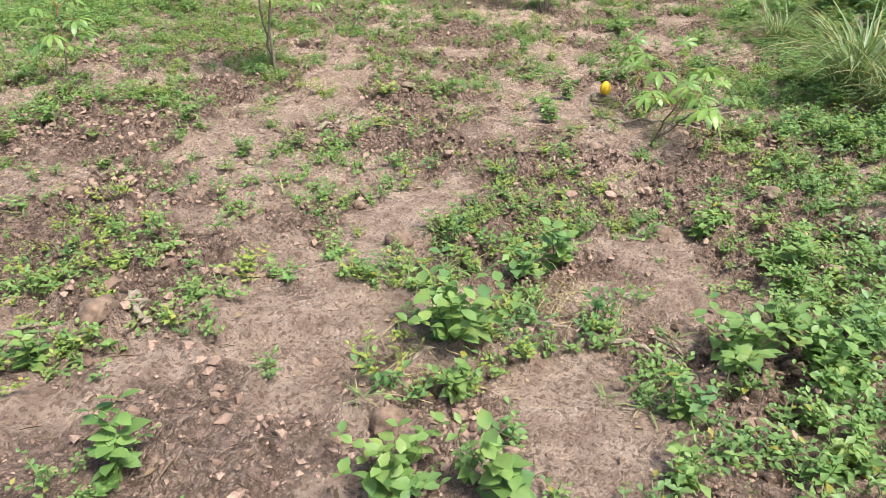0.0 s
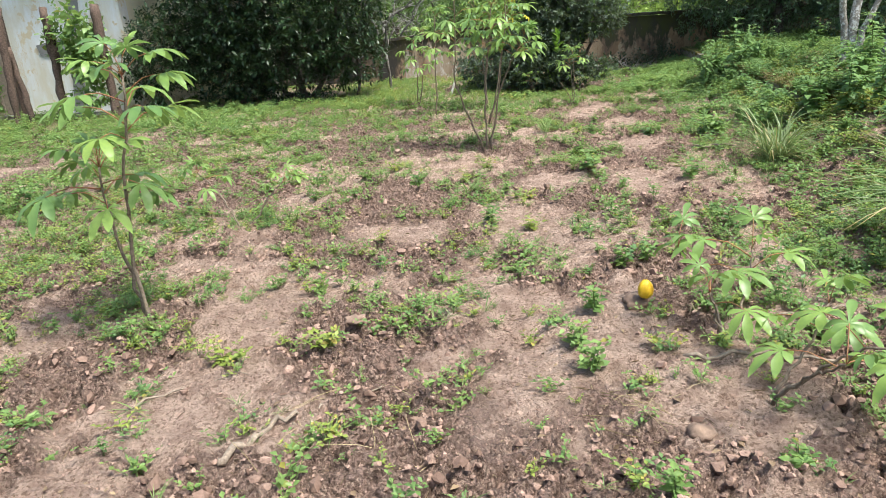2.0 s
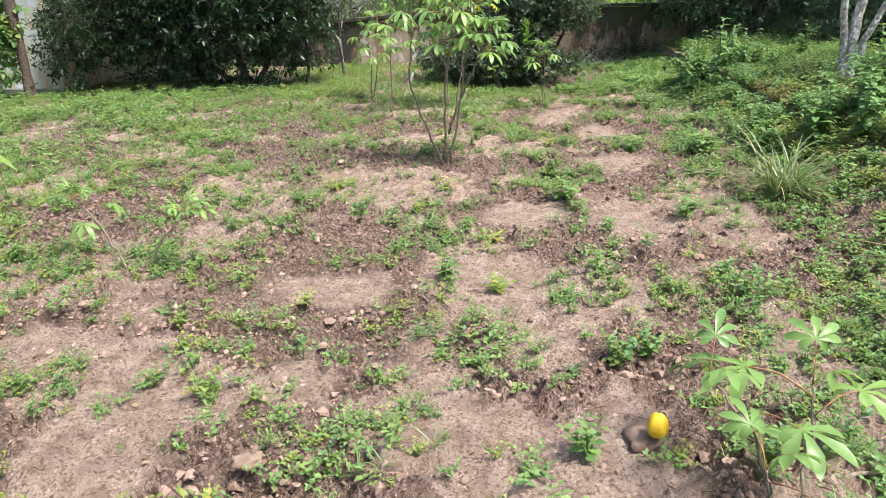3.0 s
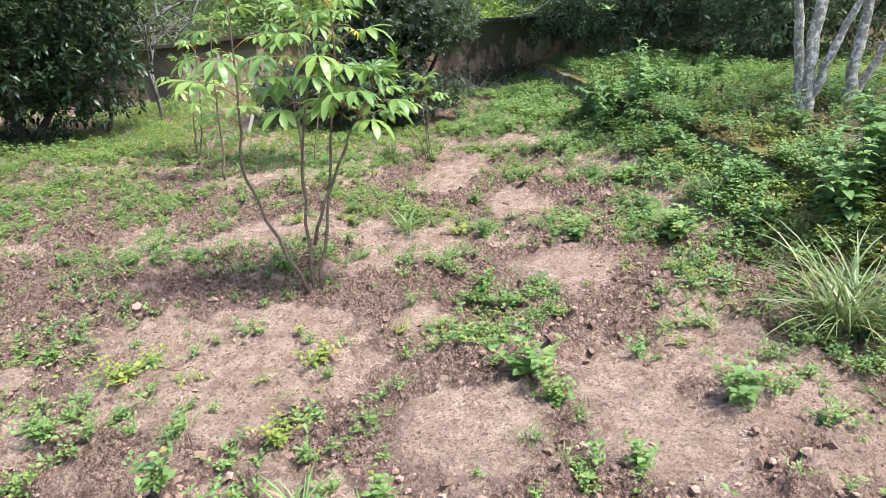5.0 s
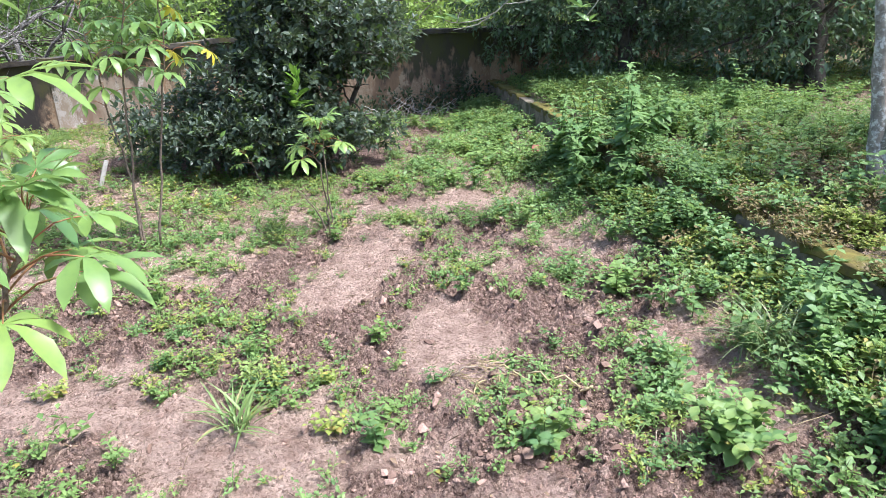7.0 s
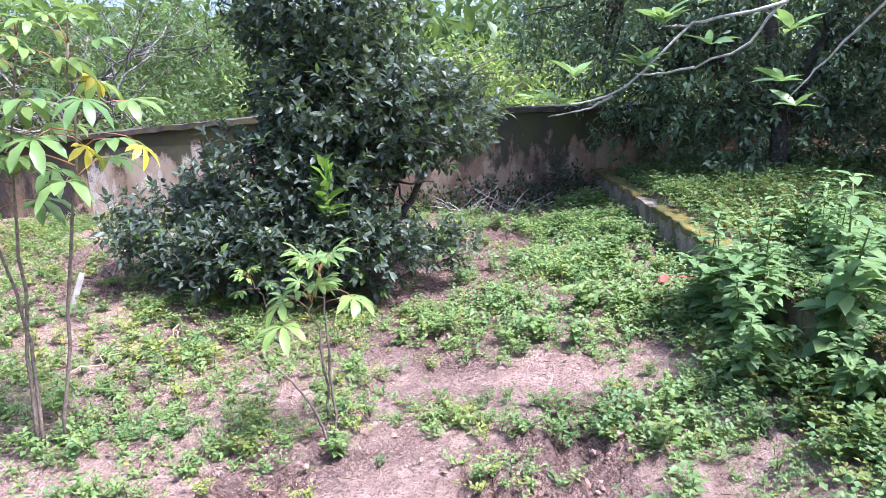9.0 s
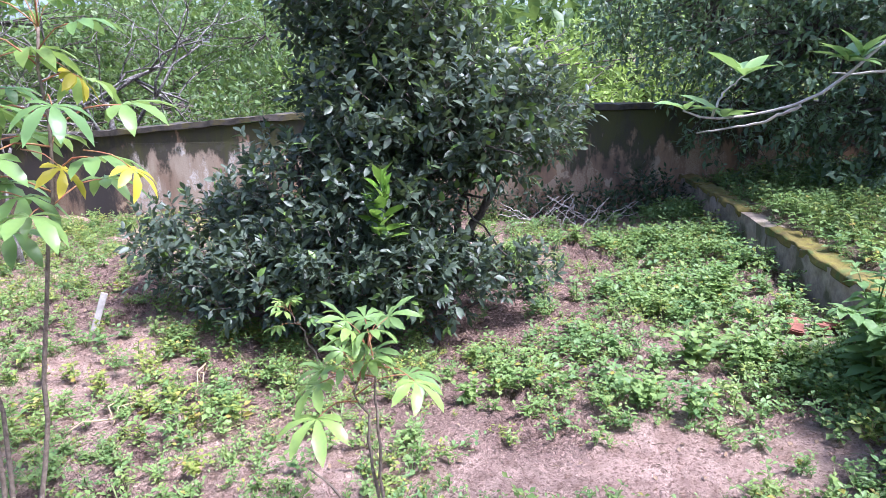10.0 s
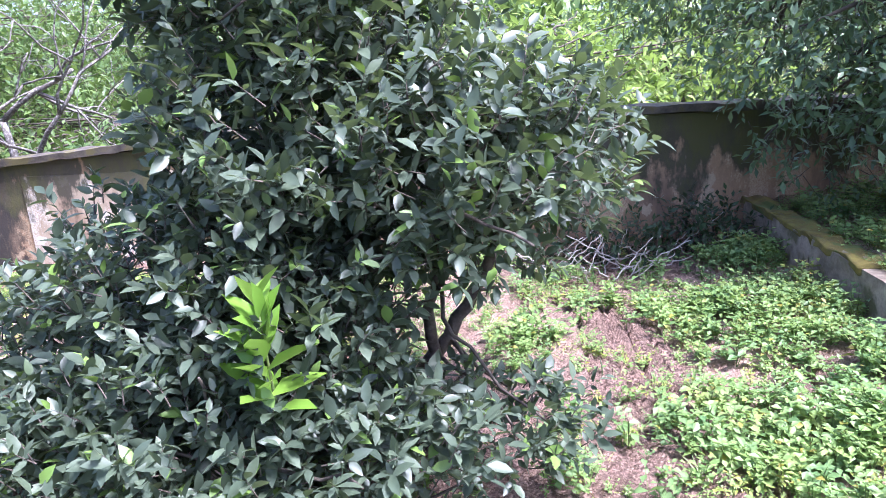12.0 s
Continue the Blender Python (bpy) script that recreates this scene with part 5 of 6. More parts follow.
# leaf rosettes on the low bough
ros, gb = [], np.array([4.30, 10.2, ground_z(4.30, 10.2)])
rr = np.random.default_rng(8)
for cx, cy, cz in ((2.10, 11.47, 1.50), (1.96, 11.49, 1.41), (2.06, 11.49, 1.39), (2.37, 11.42, 1.54), (2.34, 11.42, 1.53), (2.60, 11.4, 1.60), (2.43, 11.44, 1.68), (2.64, 11.36, 1.76), (2.85, 11.3, 1.64), (2.83, 11.3, 1.46), (2.88, 11.28, 1.37), (2.42, 11.42, 1.70), (3.0, 11.1, 1.85), (3.2, 10.9, 1.98)):
    k = 6
    a = np.arange(k) * 2.4 + rr.uniform(0, 6)
    d = np.stack([np.cos(a), np.sin(a), rr.uniform(0.1, 1.1, k)], -1)
    ros.append(spread(leaf_shape(1, 0.36, 0.3, 0.22, 3), np.tile((cx, cy, cz), (k, 1)) - gb, turned(d, np.tile((0, 0, 1.0), (k, 1)) + rr.normal(0, 0.2, (k, 3))), rr.uniform(0.08, 0.14, k)))
part("bough_leaves", mesh_of("bough_leaves", *merged(ros), BRANCH_LEAF), grey, "pale green leaf rosettes")


def bare_tree(x, y, seed, size=1.0):
    """A nearly leafless tree: limbs that fork and fork again."""
    r = np.random.default_rng(seed)
    z0 = ground_z(x, y)
    ob = thing("bare_tree", x, y, z0, "nearly leafless grey tree by the garden wall", "tree")
    pieces = []

    def grow(p, d, ln, rad, depth):
        q = [p]
        for _ in range(4):
            d = unit(d + r.normal(0, 0.16, 3) + np.array([0, 0, 0.03]))
            q.append(q[-1] + d * ln / 4)
        pieces.append((depth, tube(np.array(q), np.linspace(rad, rad * 0.6, 5), 6 if depth < 2 else 4)))
        if depth < 5:
            for _ in range(3 if depth < 3 else 2):
                grow(q[int(r.integers(2, 5))], unit(d + r.normal(0, 0.65, 3)), ln * r.uniform(0.6, 0.85), rad * 0.6, depth + 1)

    grow(np.array([0, 0, -0.05]), np.array([0.05, -0.05, 1.0]), 0.85 * size, 0.034 * size, 0)
    part("trunk", mesh_of("trunk", *pieces[0][1], BARK_TWIG), ob)
    part("limb_fork", mesh_of("limb_fork", *merged([q for dp, q in pieces if dp in (1, 2)]), BARK_TWIG), ob)
    part("twig_mass", mesh_of("twig_mass", *merged([q for dp, q in pieces if dp > 2]), BARK_TWIG), ob)
    return ob


bare_tree(-2.5, 14.7, 4)
bare_tree(-3.35, 17.7, 9, 1.55)

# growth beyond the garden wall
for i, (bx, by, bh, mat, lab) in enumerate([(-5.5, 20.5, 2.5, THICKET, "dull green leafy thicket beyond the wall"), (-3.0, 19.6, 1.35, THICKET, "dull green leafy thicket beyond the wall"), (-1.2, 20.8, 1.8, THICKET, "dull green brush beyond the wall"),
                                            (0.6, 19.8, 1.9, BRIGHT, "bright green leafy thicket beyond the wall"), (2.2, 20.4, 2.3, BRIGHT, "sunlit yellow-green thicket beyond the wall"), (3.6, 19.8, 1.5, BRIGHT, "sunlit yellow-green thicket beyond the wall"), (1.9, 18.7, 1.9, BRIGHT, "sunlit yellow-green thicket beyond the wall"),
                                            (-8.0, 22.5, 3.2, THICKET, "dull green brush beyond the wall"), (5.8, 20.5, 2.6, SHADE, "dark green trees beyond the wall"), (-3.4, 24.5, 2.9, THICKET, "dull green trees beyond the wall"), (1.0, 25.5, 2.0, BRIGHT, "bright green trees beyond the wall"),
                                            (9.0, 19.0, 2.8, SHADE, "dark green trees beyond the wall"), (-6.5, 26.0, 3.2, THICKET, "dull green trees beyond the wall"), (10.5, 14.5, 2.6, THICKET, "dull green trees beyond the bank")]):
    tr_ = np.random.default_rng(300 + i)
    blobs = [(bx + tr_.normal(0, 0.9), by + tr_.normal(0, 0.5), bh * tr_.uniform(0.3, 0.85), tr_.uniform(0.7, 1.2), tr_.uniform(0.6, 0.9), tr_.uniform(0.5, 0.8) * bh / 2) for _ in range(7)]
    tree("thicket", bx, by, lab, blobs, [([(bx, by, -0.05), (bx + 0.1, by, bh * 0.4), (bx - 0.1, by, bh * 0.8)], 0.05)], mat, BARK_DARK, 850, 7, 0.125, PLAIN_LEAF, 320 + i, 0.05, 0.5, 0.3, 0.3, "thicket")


def far_woods():
    r = np.random.default_rng(77)
    n = 26000
    a, d = r.uniform(0, 2 * math.pi, n), r.uniform(30, 46, n)
    x, y = 1 + d * np.cos(a), 8 + d * np.sin(a)
    top = 1.6 + 4.0 * fbm(a * 14, d * 0.25, 1.0, 3, 7) + 0.10 * (d - 30)
    z = r.random(n) ** 0.7 * top + height(x, y)
    dirs = unit(r.normal(0, 1, (n, 3)))
    v, t = spread(PLAIN_LEAF, np.stack([x, y, z], -1), turned(dirs, np.tile((0, 0, 1.0), (n, 1)) + r.normal(0, 0.4, (n, 3))), r.uniform(0.6, 1.4, n))
    tagged(new("far_woods", mesh_of("far_woods", v, t, THICKET)), "distant green woods around the garden", "woods", kind="stuff")


far_woods()


# ---- walls ----
def box(bm, x0, x1, y0, y1, z0, z1):
    vs = [bm.verts.new(c) for c in ((x0, y0, z0), (x1, y0, z0), (x1, y1, z0), (x0, y1, z0), (x0, y0, z1), (x1, y0, z1), (x1, y1, z1), (x0, y1, z1))]
    for q in ((3, 2, 1, 0), (4, 5, 6, 7), (0, 1, 5, 4), (1, 2, 6, 5), (2, 3, 7, 6), (3, 0, 4, 7)):
        bm.faces.new([vs[k] for k in q])


def wobbled(bm, amount, seed, cuts=0, bevel=0.0):
    if bevel:
        bmesh.ops.bevel(bm, geom=bm.edges[:], offset=bevel, segments=2, affect="EDGES")
    if cuts:
        bmesh.ops.subdivide_edges(bm, edges=bm.edges[:], cuts=cuts, use_grid_fill=True)
    r = random.Random(seed)
    for v in bm.verts:
        n3 = noise.noise_vector(v.co * 3 + Vector((seed, 0, 0)))
        v.co += n3 * amount + Vector((r.uniform(-1, 1), r.uniform(-1, 1), r.uniform(-1, 1))) * amount * 0.15


WALL_Y, WALL_TOP = 17.0, 1.10


def wall_drop(x):
    """How far the old wall's top has sunk towards the house."""
    return 0.035 + 0.07 * min(max(-0.4 - x, 0.0), 3.0)


def sink(bm):
    for v in bm.verts:
        if v.co.z > 0.5:
            v.co.z -= wall_drop(v.co.x)


def wall_run(name, x0, x1, step, axis_x=True, off=WALL_Y):
    ob = thing(name, 0, 0, 0, "old stained plaster garden wall with a dark coping", "wall", kind="structure")
    k = x0
    while k < x1 - 0.01:
        e = min(k + step, x1)
        bm = bmesh.new()
        for c in np.arange(k, e - 0.01, 0.3):
            box(bm, c, min(c + 0.3, e), 0, 0.2, -0.3, WALL_TOP)
        bmesh.ops.remove_doubles(bm, verts=bm.verts[:], dist=0.001)
        wobbled(bm, 0.008, 3)
        sink(bm)
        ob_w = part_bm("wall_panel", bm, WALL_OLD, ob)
        bm = bmesh.new()
        for c in np.arange(k, e - 0.01, 0.1):
            box(bm, c, min(c + 0.1, e), -0.05, 0.25, WALL_TOP + 0.005, WALL_TOP + 0.065)
        bmesh.ops.remove_doubles(bm, verts=bm.verts[:], dist=0.001)
        wobbled(bm, 0.014, 8)
        for v in bm.verts:
            v.co.z += 0.016 * noise.noise(v.co * 7) + 0.01 * noise.noise(v.co * 19)
        sink(bm)
        ob_c = part_bm("coping", bm, COPING, ob, "weathered dark coping")
        for o in (ob_w, ob_c):
            o.matrix_local = Matrix.Translation((0, off, 0)) if axis_x else Matrix.Translation((off, 0, 0)) @ pose(0, 0, 0, 0, 0, 90)
        k = e
    return ob


wn = wall_run("wall_north", -7.0, 12.0, 3.8)
bm = bmesh.new()
box(bm, -2.72, -1.25, WALL_Y - 0.012, WALL_Y + 0.02, -0.1, 0.80)
wobbled(bm, 0.004, 5, 6)
part_bm("pale_plaster", bm, WALL_PALE, wn, "peeled cream and white plaster")


def retaining_wall():
    ob = thing("retaining_wall", 0, 0, 0, "low concrete retaining wall with yellow-green moss on top", "wall", kind="structure")
    ys = np.arange(RET_END, 16.9, 0.62)
    for i, y0 in enumerate(ys):
        y1 = min(y0 + 0.615, 16.95)
        bm = bmesh.new()
        box(bm, 0.0, 0.16, y0, y1, -0.25, 0.36)
        bmesh.ops.subdivide_edges(bm, edges=bm.edges[:], cuts=4, use_grid_fill=True)
        for v in bm.verts:
            v.co += noise.noise_vector(v.co * 4 + Vector((0, i * 0.7, 0))) * 0.02
            v.co.x += float(ret_x(v.co.y))
        part_bm("block", bm, CONCRETE, ob)
        if i % 4 == 2:
            continue
        bm = bmesh.new()
        box(bm, -0.006, 0.165, y0 - 0.03, y1 + 0.03, 0.335, 0.38)
        bmesh.ops.subdivide_edges(bm, edges=bm.edges[:], cuts=6, use_grid_fill=True)
        for v in bm.verts:
            v.co += noise.noise_vector(v.co * 11) * 0.03
            v.co.x += float(ret_x(v.co.y))
        part_bm("moss", bm, MOSS, ob, "yellow-green moss cushion", True)
    return ob


retaining_wall()


# ---- house ----
def house():
    ob = thing("house", 0, 0, 0, "old limewashed house with patched plaster and a boarded door", "house")
    Y = 13.2
    bm = bmesh.new()
    for seg in ((-16.0, -11.06, -0.2, 3.2), (-9.62, -7.15, -0.2, 3.2), (-11.06, -9.62, 2.25, 3.2)):
        box(bm, seg[0], seg[1], Y, Y + 0.25, seg[2], seg[3])
    part_bm("wall", bm, HOUSE_WHITE, ob, "limewashed front wall with worn plaster")
    bm = bmesh.new()
    box(bm, -7.15, -4.9, Y + 1.3, Y + 1.55, -0.2, 3.2)
    box(bm, -7.40, -7.15, Y + 0.25, Y + 1.55, -0.2, 3.2)
    part_bm("wall", bm, HOUSE_CREAM, ob, "cream painted side wall")
    bm = bmesh.new()
    box(bm, -16.3, -4.6, Y - 0.4, Y + 5.0, 3.21, 3.33)
    part_bm("roof", bm, ROOF, ob)
    bm = bmesh.new()
    box(bm, -16.0, -7.15, Y - 0.12, Y - 0.002, -0.2, 0.06)
    wobbled(bm, 0.01, 2, 3)
    part_bm("plinth", bm, CEMENT, ob)
    for k, outline in enumerate((((-8.62, 2.15), (-7.95, 2.2), (-7.8, 2.5), (-8.0, 2.85), (-8.75, 2.8)), ((-8.15, 2.3), (-7.95, 2.2), (-8.0, 1.75), (-8.25, 1.45), (-8.45, 1.5), (-8.22, 1.9)),
                                 ((-9.05, 1.35), (-8.4, 1.45), (-8.32, 1.1), (-8.6, 1.12), (-9.0, 1.15)), ((-8.55, 0.1), (-8.2, 0.1), (-8.2, 1.15), (-8.4, 1.1), (-8.42, 0.7)))):
        bm = bmesh.new()
        lo = [bm.verts.new((a, Y - 0.010 - 0.004 * k, b)) for a, b in outline]
        hi = [bm.verts.new((a, Y + 0.02, b)) for a, b in outline]
        bm.faces.new(lo)
        for j in range(len(lo)):
            bm.faces.new((lo[j], hi[j], hi[(j + 1) % len(lo)], lo[(j + 1) % len(lo)]))
        bmesh.ops.recalc_face_normals(bm, faces=bm.faces[:])
        part_bm("cement_patch", bm, CEMENT, ob, "grey cement repair")
    for side in (-11.06, -9.72):
        bm = bmesh.new()
        box(bm, side, side + 0.1, Y - 0.03, Y + 0.18, 0.0, 2.25)
        part_bm("door_post", bm, POST, ob)
    bm = bmesh.new()
    box(bm, -11.0, -9.7, Y + 0.075, Y + 0.1, 0.02, 2.25)
    door = part_bm("door", bm, POST, ob, "closed split door of worn boards")
    for k in range(6):
        x0 = -10.95 + k * 0.205
        for z0, z1, mat, lab in ((0.06, 1.52, DOOR_LOW, "pale lower door board"), (1.55, 2.24, DOOR_TOP, "dark upper door board")):
            bm = bmesh.new()
            box(bm, x0, x0 + 0.199, Y + 0.03, Y + 0.07, z0, z1)
            bmesh.ops.bevel(bm, geom=bm.edges[:], offset=0.006, segments=1, affect="EDGES")
            part_bm("board", bm, mat, door, lab)
    return ob


house()


def fence_post(x, y, tall, rad, seed, lean=0.0):
    r = np.random.default_rng(seed)
    z0 = ground_z(x, y)
    p = bent([(0, 0, -0.15), (lean * 0.5 + r.normal(0, 0.02), 0, tall * 0.5), (lean, 0, tall)], 14, 0.008, seed)
    rad_ = rad * (1 + 0.12 * r.normal(0, 1, 14))
    v, t = tube(p, rad_, 10)
    v = v + r.normal(0, 0.006, v.shape)
    ob = tagged(new("fence_post", mesh_of("fence_post", v, t, POST)), "rough weathered wooden fence post in the weeds", "post", "fence posts by the house")
    ob.matrix_world = Matrix.Translation((x, y, z0))
    return ob


fence_post(-10.4, 12.0, 2.05, 0.10, 1)
fence_post(-9.2, 12.4, 2.05, 0.065, 2, 0.2)
fence_post(-8.95, 12.5, 1.35, 0.05, 6, -0.12)
fence_post(-8.2, 12.4, 2.0, 0.075, 3, 0.12)
fence_post(-7.15, 12.5, 1.95, 0.08, 4)
# creeper on the fence
for k, (vx, vz, vr) in enumerate(((-9.95, 1.35, 0.45), (-7.6, 1.4, 0.5), (-10.3, 0.6, 0.3))):
    vr_ = np.random.default_rng(500 + k)
    ob = thing("creeper", vx, 12.45, ground_z(vx, 12.45), "leafy green creeper hanging on the fence posts", "creeper")
    lv, st = crown([(0, 0, vz, vr, 0.18, 0.6 * vr + 0.25), (0.1, 0, vz * 0.6, vr * 0.6, 0.14, vz * 0.45)], 260, 6, 0.115, LEAF_OVAL, vr_, -0.2, 0.2, 0.15)
    part("foliage", mesh_of("foliage", *lv, WEED), ob)
    part("vine", mesh_of("vine", *merged([tube(bent([(0, 0, -0.03), (0.1 * (j - 2), 0, vz * 0.5), (0.16 * (j - 2), 0.02, vz + 0.2)], 8, 0.02, j), 0.006, 4) for j in range(5)]), STEM_GREEN), ob)


# ---- small things on the soil ----
def stick(name, a, b, rad, seed, label, mat=STICK, lift=0.0, wob=0.012, sides=6):
    za, zb = ground_z(*a) + rad * 0.6, ground_z(*b) + rad * 0.6 + lift
    mx, my = (a[0] + b[0]) / 2, (a[1] + b[1]) / 2
    p = bent([(a[0] - mx, a[1] - my, za), (0, 0, (za + zb) / 2 + 0.01), (b[0] - mx, b[1] - my, zb)], 12, wob, seed)
    ob = tagged(new(name, mesh_of(name, *tube(p, np.linspace(rad, rad * 0.5, 12), sides), mat)), label, "stick", "sticks on the soil")
    ob.matrix_world = Matrix.Translation((mx, my, 0))
    return ob


for k, (ax, ay, bx, by, rad) in enumerate(((-0.20, 2.86, -0.02, 3.15, 0.016), (-0.02, 3.1, 0.28, 3.45, 0.006), (1.45, 1.55, 1.95, 1.25, 0.010), (1.66, 1.2, 2.05, 1.12, 0.010), (1.35, 1.12, 1.7, 1.25, 0.007), (2.05, 1.55, 2.15, 1.25, 0.009),
                                            (0.20, 0.83, 0.33, 0.74, 0.016), (2.15, 7.82, 2.55, 7.7, 0.012), (1.9, 7.95, 2.15, 7.82, 0.006), (1.75, 4.0, 2.35, 4.15, 0.009), (1.45, 3.62, 2.0, 3.55, 0.010), (-0.75, 3.15, -0.35, 3.45, 0.006),
                                            (2.0, 8.3, 2.3, 8.75, 0.005), (1.7, 9.35, 2.1, 9.25, 0.006), (1.6, 9.3, 2.0, 9.4, 0.005), (-0.2, 12.0, 0.15, 12.5, 0.006), (0.05, 0.62, -0.25, 0.45, 0.008), (1.15, 0.85, 1.3, 1.0, 0.008), (2.9, 8.0, 3.0, 8.3, 0.007), (2.1, 5.9, 2.3, 5.6, 0.006))):
    stick("fallen_stick", (ax, ay), (bx, by), rad, 600 + k, "dry grey-brown stick lying on the soil")

for k, (ax, ay, bx, by) in enumerate(((-0.22, 12.75, -0.32, 12.15), (-0.52, 12.6, -0.30, 12.2), (-0.15, 12.35, -0.45, 12.05), (-0.1, 12.8, -0.05, 12.45), (2.15, 9.05, 1.75, 9.3), (1.95, 9.35, 1.6, 9.15), (0.98, 12.75, 1.02, 12.45))):
    stick("dry_stalk", (ax, ay), (bx, by), 0.006, 640 + k, "pale dry bent stalk lying among the weeds", STRAW, 0.03, 0.016, 5)

sr = np.random.default_rng(21)
v_, t_ = [], []
for cx, cy, cn, cr in ((1.50, 1.38, 60, 0.16), (1.75, 9.3, 40, 0.18), (1.1, 0.85, 25, 0.15), (0.35, 12.2, 30, 0.2), (1.2, 3.3, 18, 0.15), (-1.3, 1.6, 10, 0.3), (0.2, 3.1, 16, 0.4), (2.9, 9.0, 30, 0.3)):
    for _ in range(cn):
        px, py, a = cx + sr.normal(0, cr * 0.5), cy + sr.normal(0, cr * 0.5), sr.uniform(0, 3.14)
        ln = sr.uniform(0.05, 0.14)
        p0, p1 = (px - ln * math.cos(a), py - ln * math.sin(a)), (px + ln * math.cos(a), py + ln * math.sin(a))
        z_ = ground_z(px, py)
        v_.append(tube(bent([(*p0, z_ + 0.006), (px, py, z_ + sr.uniform(0.01, 0.03)), (*p1, z_ + 0.008)], 5, 0.003, int(sr.integers(1e6))), 0.0014, 3))
tagged(new("dry_straw", mesh_of("dry_straw", *merged(v_), STRAW)), "pale dry straw and stalks strewn on the soil", "straw", kind="stuff")


def lump(name, x, y, size, seed, label, category, mat, flat=0.75):
    bm = bmesh.new()
    bmesh.ops.create_icosphere(bm, subdivisions=3, radius=1)
    for v in bm.verts:
        d = 1 + 0.35 * noise.noise(v.co * 1.6 + Vector((seed, 0, 0))) + 0.2 * noise.noise(v.co * 4.5 + Vector((0, seed, 0)))
        v.co = Vector((v.co.x * size * d, v.co.y * size * 0.85 * d, v.co.z * size * flat * d))
    me = bpy.data.meshes.new(name)
    bm.to_mesh(me)
    bm.free()
    me.materials.append(mat)
    for p in me.polygons:
        p.use_smooth = True
    ob = tagged(new(name, me), label, category)
    ob.matrix_world = pose(x, y, ground_z(x, y) + size * flat * 0.45, 0, 0, seed * 40)
    return ob


for k, (lx, ly, ls) in enumerate(((0.845, 1.58, 0.055), (0.17, 0.72, 0.06), (-0.64, 1.45, 0.045), (-0.05, 1.0, 0.03), (-0.35, 0.75, 0.035), (1.2, 0.62, 0.05), (1.85, 2.1, 0.05), (2.1, 2.35, 0.045), (0.55, 1.85, 0.03), (-0.2, 2.05, 0.03))):
    lump("soil_lump", lx, ly, ls, k + 1, "hard brown lump of soil lying on the plot", "soil lump", LUMP)
lump("stone", 1.43, 3.12, 0.045, 31, "small reddish stone on the soil", "stone", STONE)
lump("stone", -0.02, 3.93, 0.055, 32, "flat brown stone on the soil", "stone", STONE, 0.35)
lump("stone", 1.33, 4.20, 0.085, 33, "flat brown stone under the yellow fruit", "stone", STONE, 0.45)
lump("stone", 2.3, 2.55, 0.05, 34, "brown stone among the weeds", "stone", STONE, 0.6)
lump("stone", 2.45, 2.3, 0.045, 35, "brown stone among the weeds", "stone", STONE, 0.6)


def yellow_fruit(x, y, z):
    ob = thing("yellow_fruit", x, y, z, "ripe yellow oval fruit with brown spots on a stone", "fruit")
    bm = bmesh.new()
    bmesh.ops.create_uvsphere(bm, u_segments=24, v_segments=16, radius=1)
    for v in bm.verts:
        k = 1 + 0.05 * math.cos(5 * math.atan2(v.co.y, v.co.x))
        taper = 1 - 0.18 * v.co.z
        v.co = Vector((v.co.x * 0.036 * k * taper, v.co.y * 0.036 * k * taper, v.co.z * 0.048))
    part_bm("flesh", bm, FRUIT, ob, smooth=True)
    part("stalk", mesh_of("stalk", *tube(bent([(0, 0, 0.045), (0.004, 0, 0.06), (0.012, 0, 0.07)], 5), 0.003, 6), STICK), ob)
    return ob


yellow_fruit(1.355, 4.15, ground_z(1.33, 4.20) + 0.105)


def brick_heap():
    r = np.random.default_rng(3)
    for k in range(4):
        bx, by = 3.22 + r.normal(0, 0.07), 13.25 + r.normal(0, 0.14)
        bm = bmesh.new()
        box(bm, -0.1, 0.1, -0.05, 0.05, -0.03, 0.03)
        bmesh.ops.bevel(bm, geom=bm.edges[:], offset=0.008, segments=2, affect="EDGES")
        bmesh.ops.subdivide_edges(bm, edges=bm.edges[:], cuts=1, use_grid_fill=True)
        for v in bm.verts:
            v.co += noise.noise_vector(v.co * 12 + Vector((k, 0, 0))) * 0.01
        me = bpy.data.meshes.new("broken_brick")
        bm.to_mesh(me)
        bm.free()
        me.materials.append(BRICK)
        ob = tagged(new("broken_brick", me), "broken red brick lying by the retaining wall", "brick", "broken bricks by the wall")
        ob.matrix_world = pose(bx, by, ground_z(bx, by) + 0.025 + 0.04 * (k > 3), r.uniform(-12, 12), r.uniform(-12, 12), r.uniform(0, 180)) @ Matrix.Scale(r.uniform(0.6, 1.0), 4)


brick_heap()

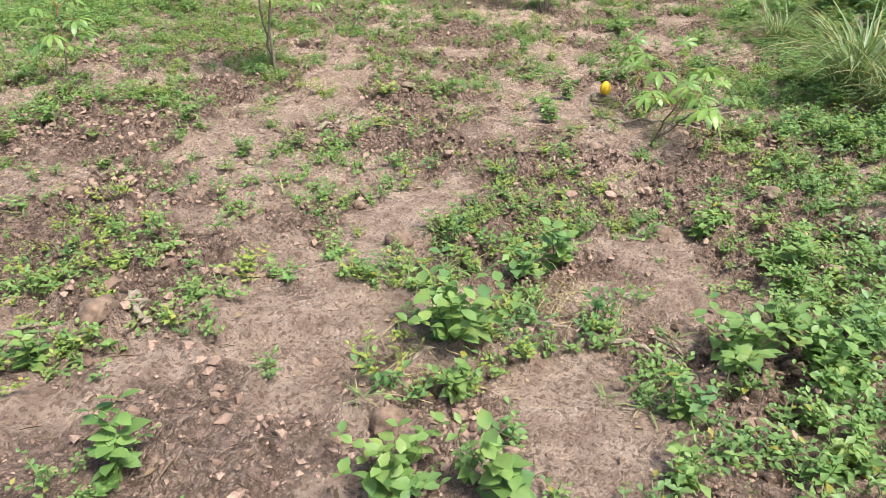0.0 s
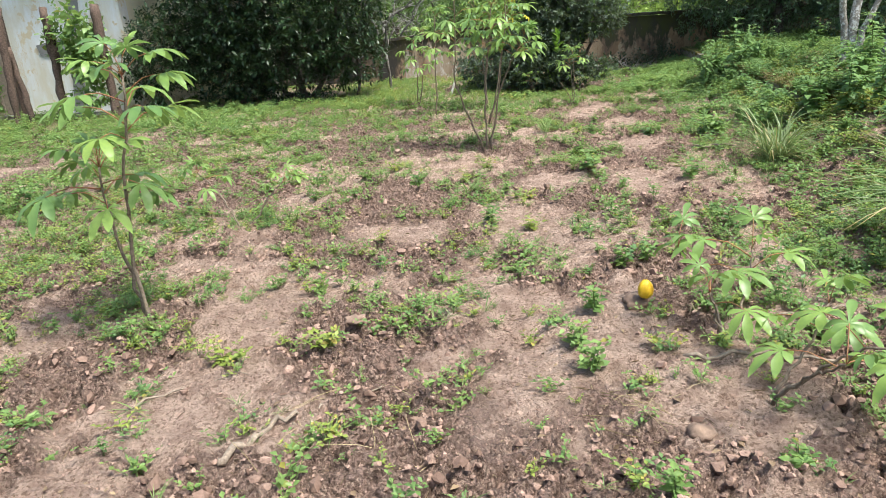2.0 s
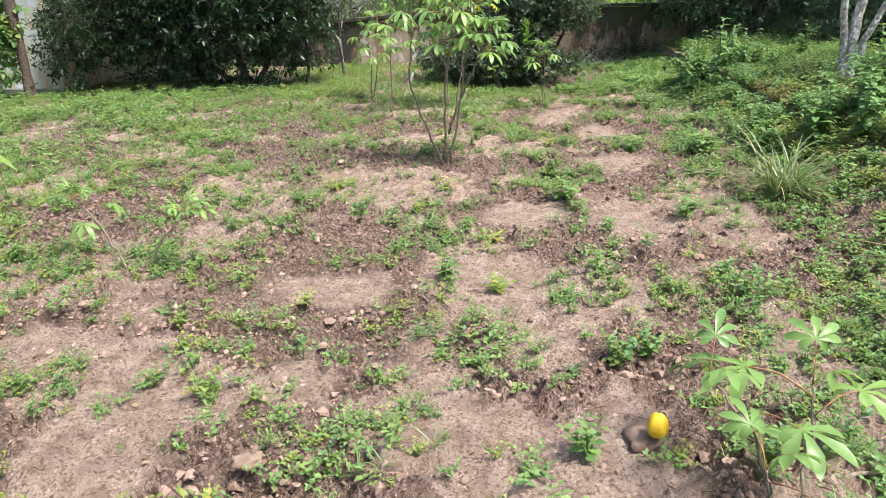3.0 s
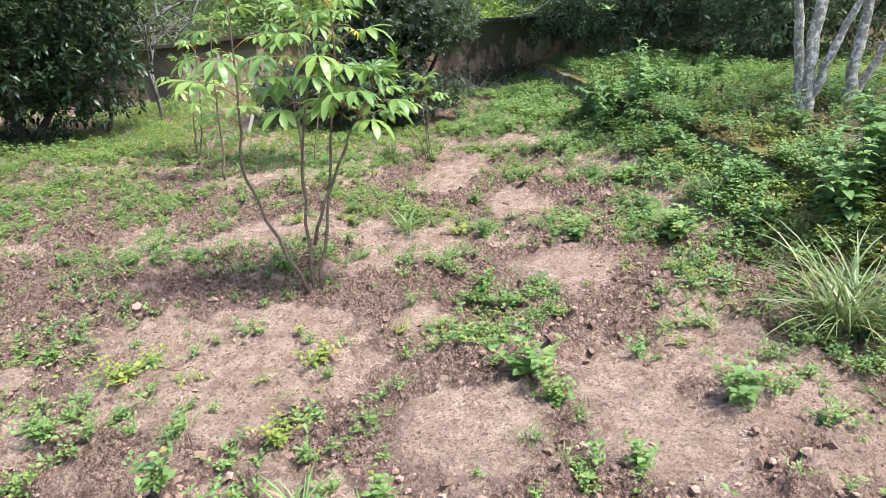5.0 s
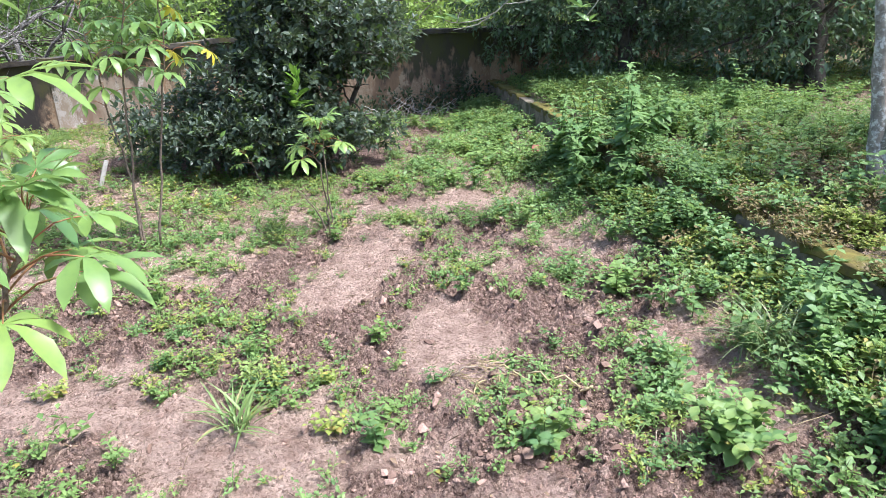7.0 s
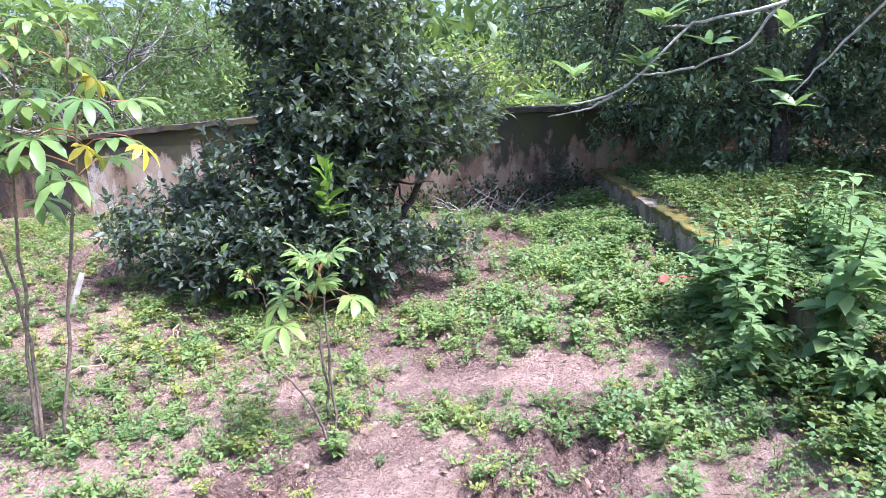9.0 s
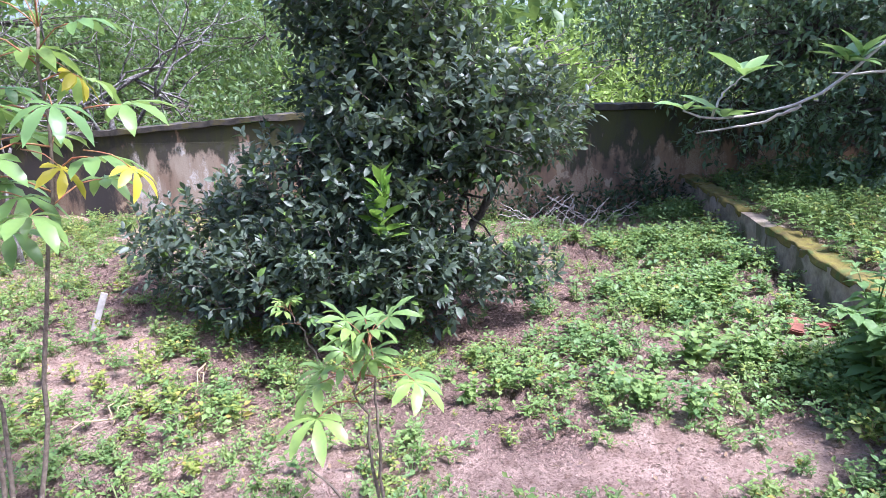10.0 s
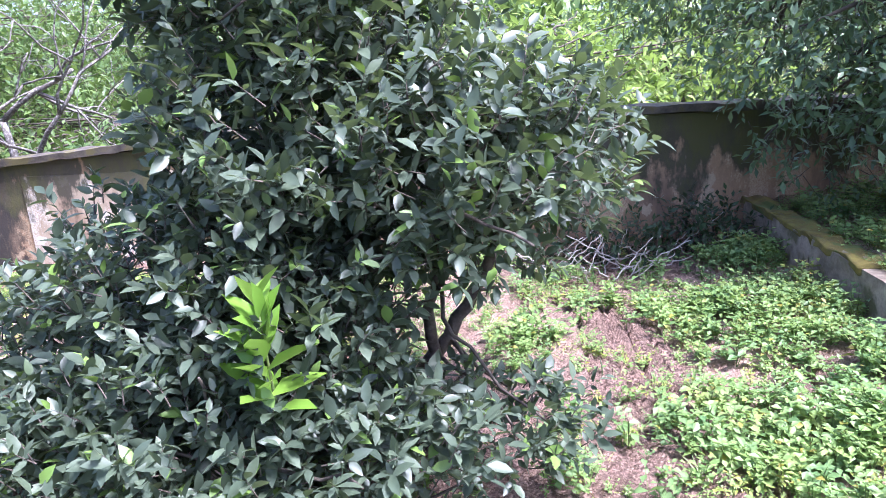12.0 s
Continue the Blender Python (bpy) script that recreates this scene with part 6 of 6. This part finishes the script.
bm = bmesh.new()
box(bm, -0.02, 0.02, -0.008, 0.008, -0.05, 0.23)
bmesh.ops.bevel(bm, geom=bm.edges[:], offset=0.003, segments=1, affect="EDGES")
me = bpy.data.meshes.new("board_stake")
bm.to_mesh(me)
bm.free()
me.materials.append(BOARD)
ob = tagged(new("board_stake", me), "short whitish board stuck upright in the soil", "stake")
ob.matrix_world = pose(-1.07, 13.35, ground_z(-1.07, 13.35), -8, 20, 10)

brush = thing("brush_pile", 2.5, 16.6, ground_z(2.5, 16.6), "dark pile of leafy brushwood at the foot of the wall", "brushwood")
lv, st = crown([(0, 0, 0.16, 0.85, 0.24, 0.2), (0.5, 0.05, 0.24, 0.4, 0.2, 0.22), (-1.0, 0.05, 0.1, 0.6, 0.2, 0.14)], 420, 6, 0.07, PLAIN_LEAF, np.random.default_rng(90), 0.2, 0.1, 0.14)
part("foliage", mesh_of("foliage", *lv, SHRUB), brush)
part("twig_mass", mesh_of("twig_mass", *st, BARK_DARK), brush)
# dead brushwood at the foot of the wall
br = np.random.default_rng(41)
for k in range(34):
    cx, cy = 2.25 + br.normal(0, 0.35), 16.35 + br.normal(0, 0.18)
    a, ln = br.uniform(0, 6.3), br.uniform(0.25, 0.6)
    stick("dead_branch", (cx, cy), (cx + ln * math.cos(a), cy + 0.4 * ln * math.sin(a)), 0.006, 700 + k, "bleached dead branch heaped by the wall", BARK_PALE, br.uniform(0.08, 0.35), 0.007, 5)


def far_house():
    ob = thing("far_house", 16.0, 24.0, ground_z(16, 24), "distant ochre house half hidden by trees", "house")
    bm = bmesh.new()
    box(bm, -3, 3, 0, 4, -0.5, 2.6)
    part_bm("wall", bm, OCHRE, ob)
    bm = bmesh.new()
    box(bm, -3.3, 3.3, -0.4, 4.4, 2.6, 2.75)
    part_bm("roof", bm, ROOF, ob)
    for wx in (-1.5, 1.2):
        bm = bmesh.new()
        box(bm, wx - 0.4, wx + 0.4, -0.03, 0.02, 0.9, 1.9)
        part_bm("window", bm, DOOR_TOP, ob)


far_house()
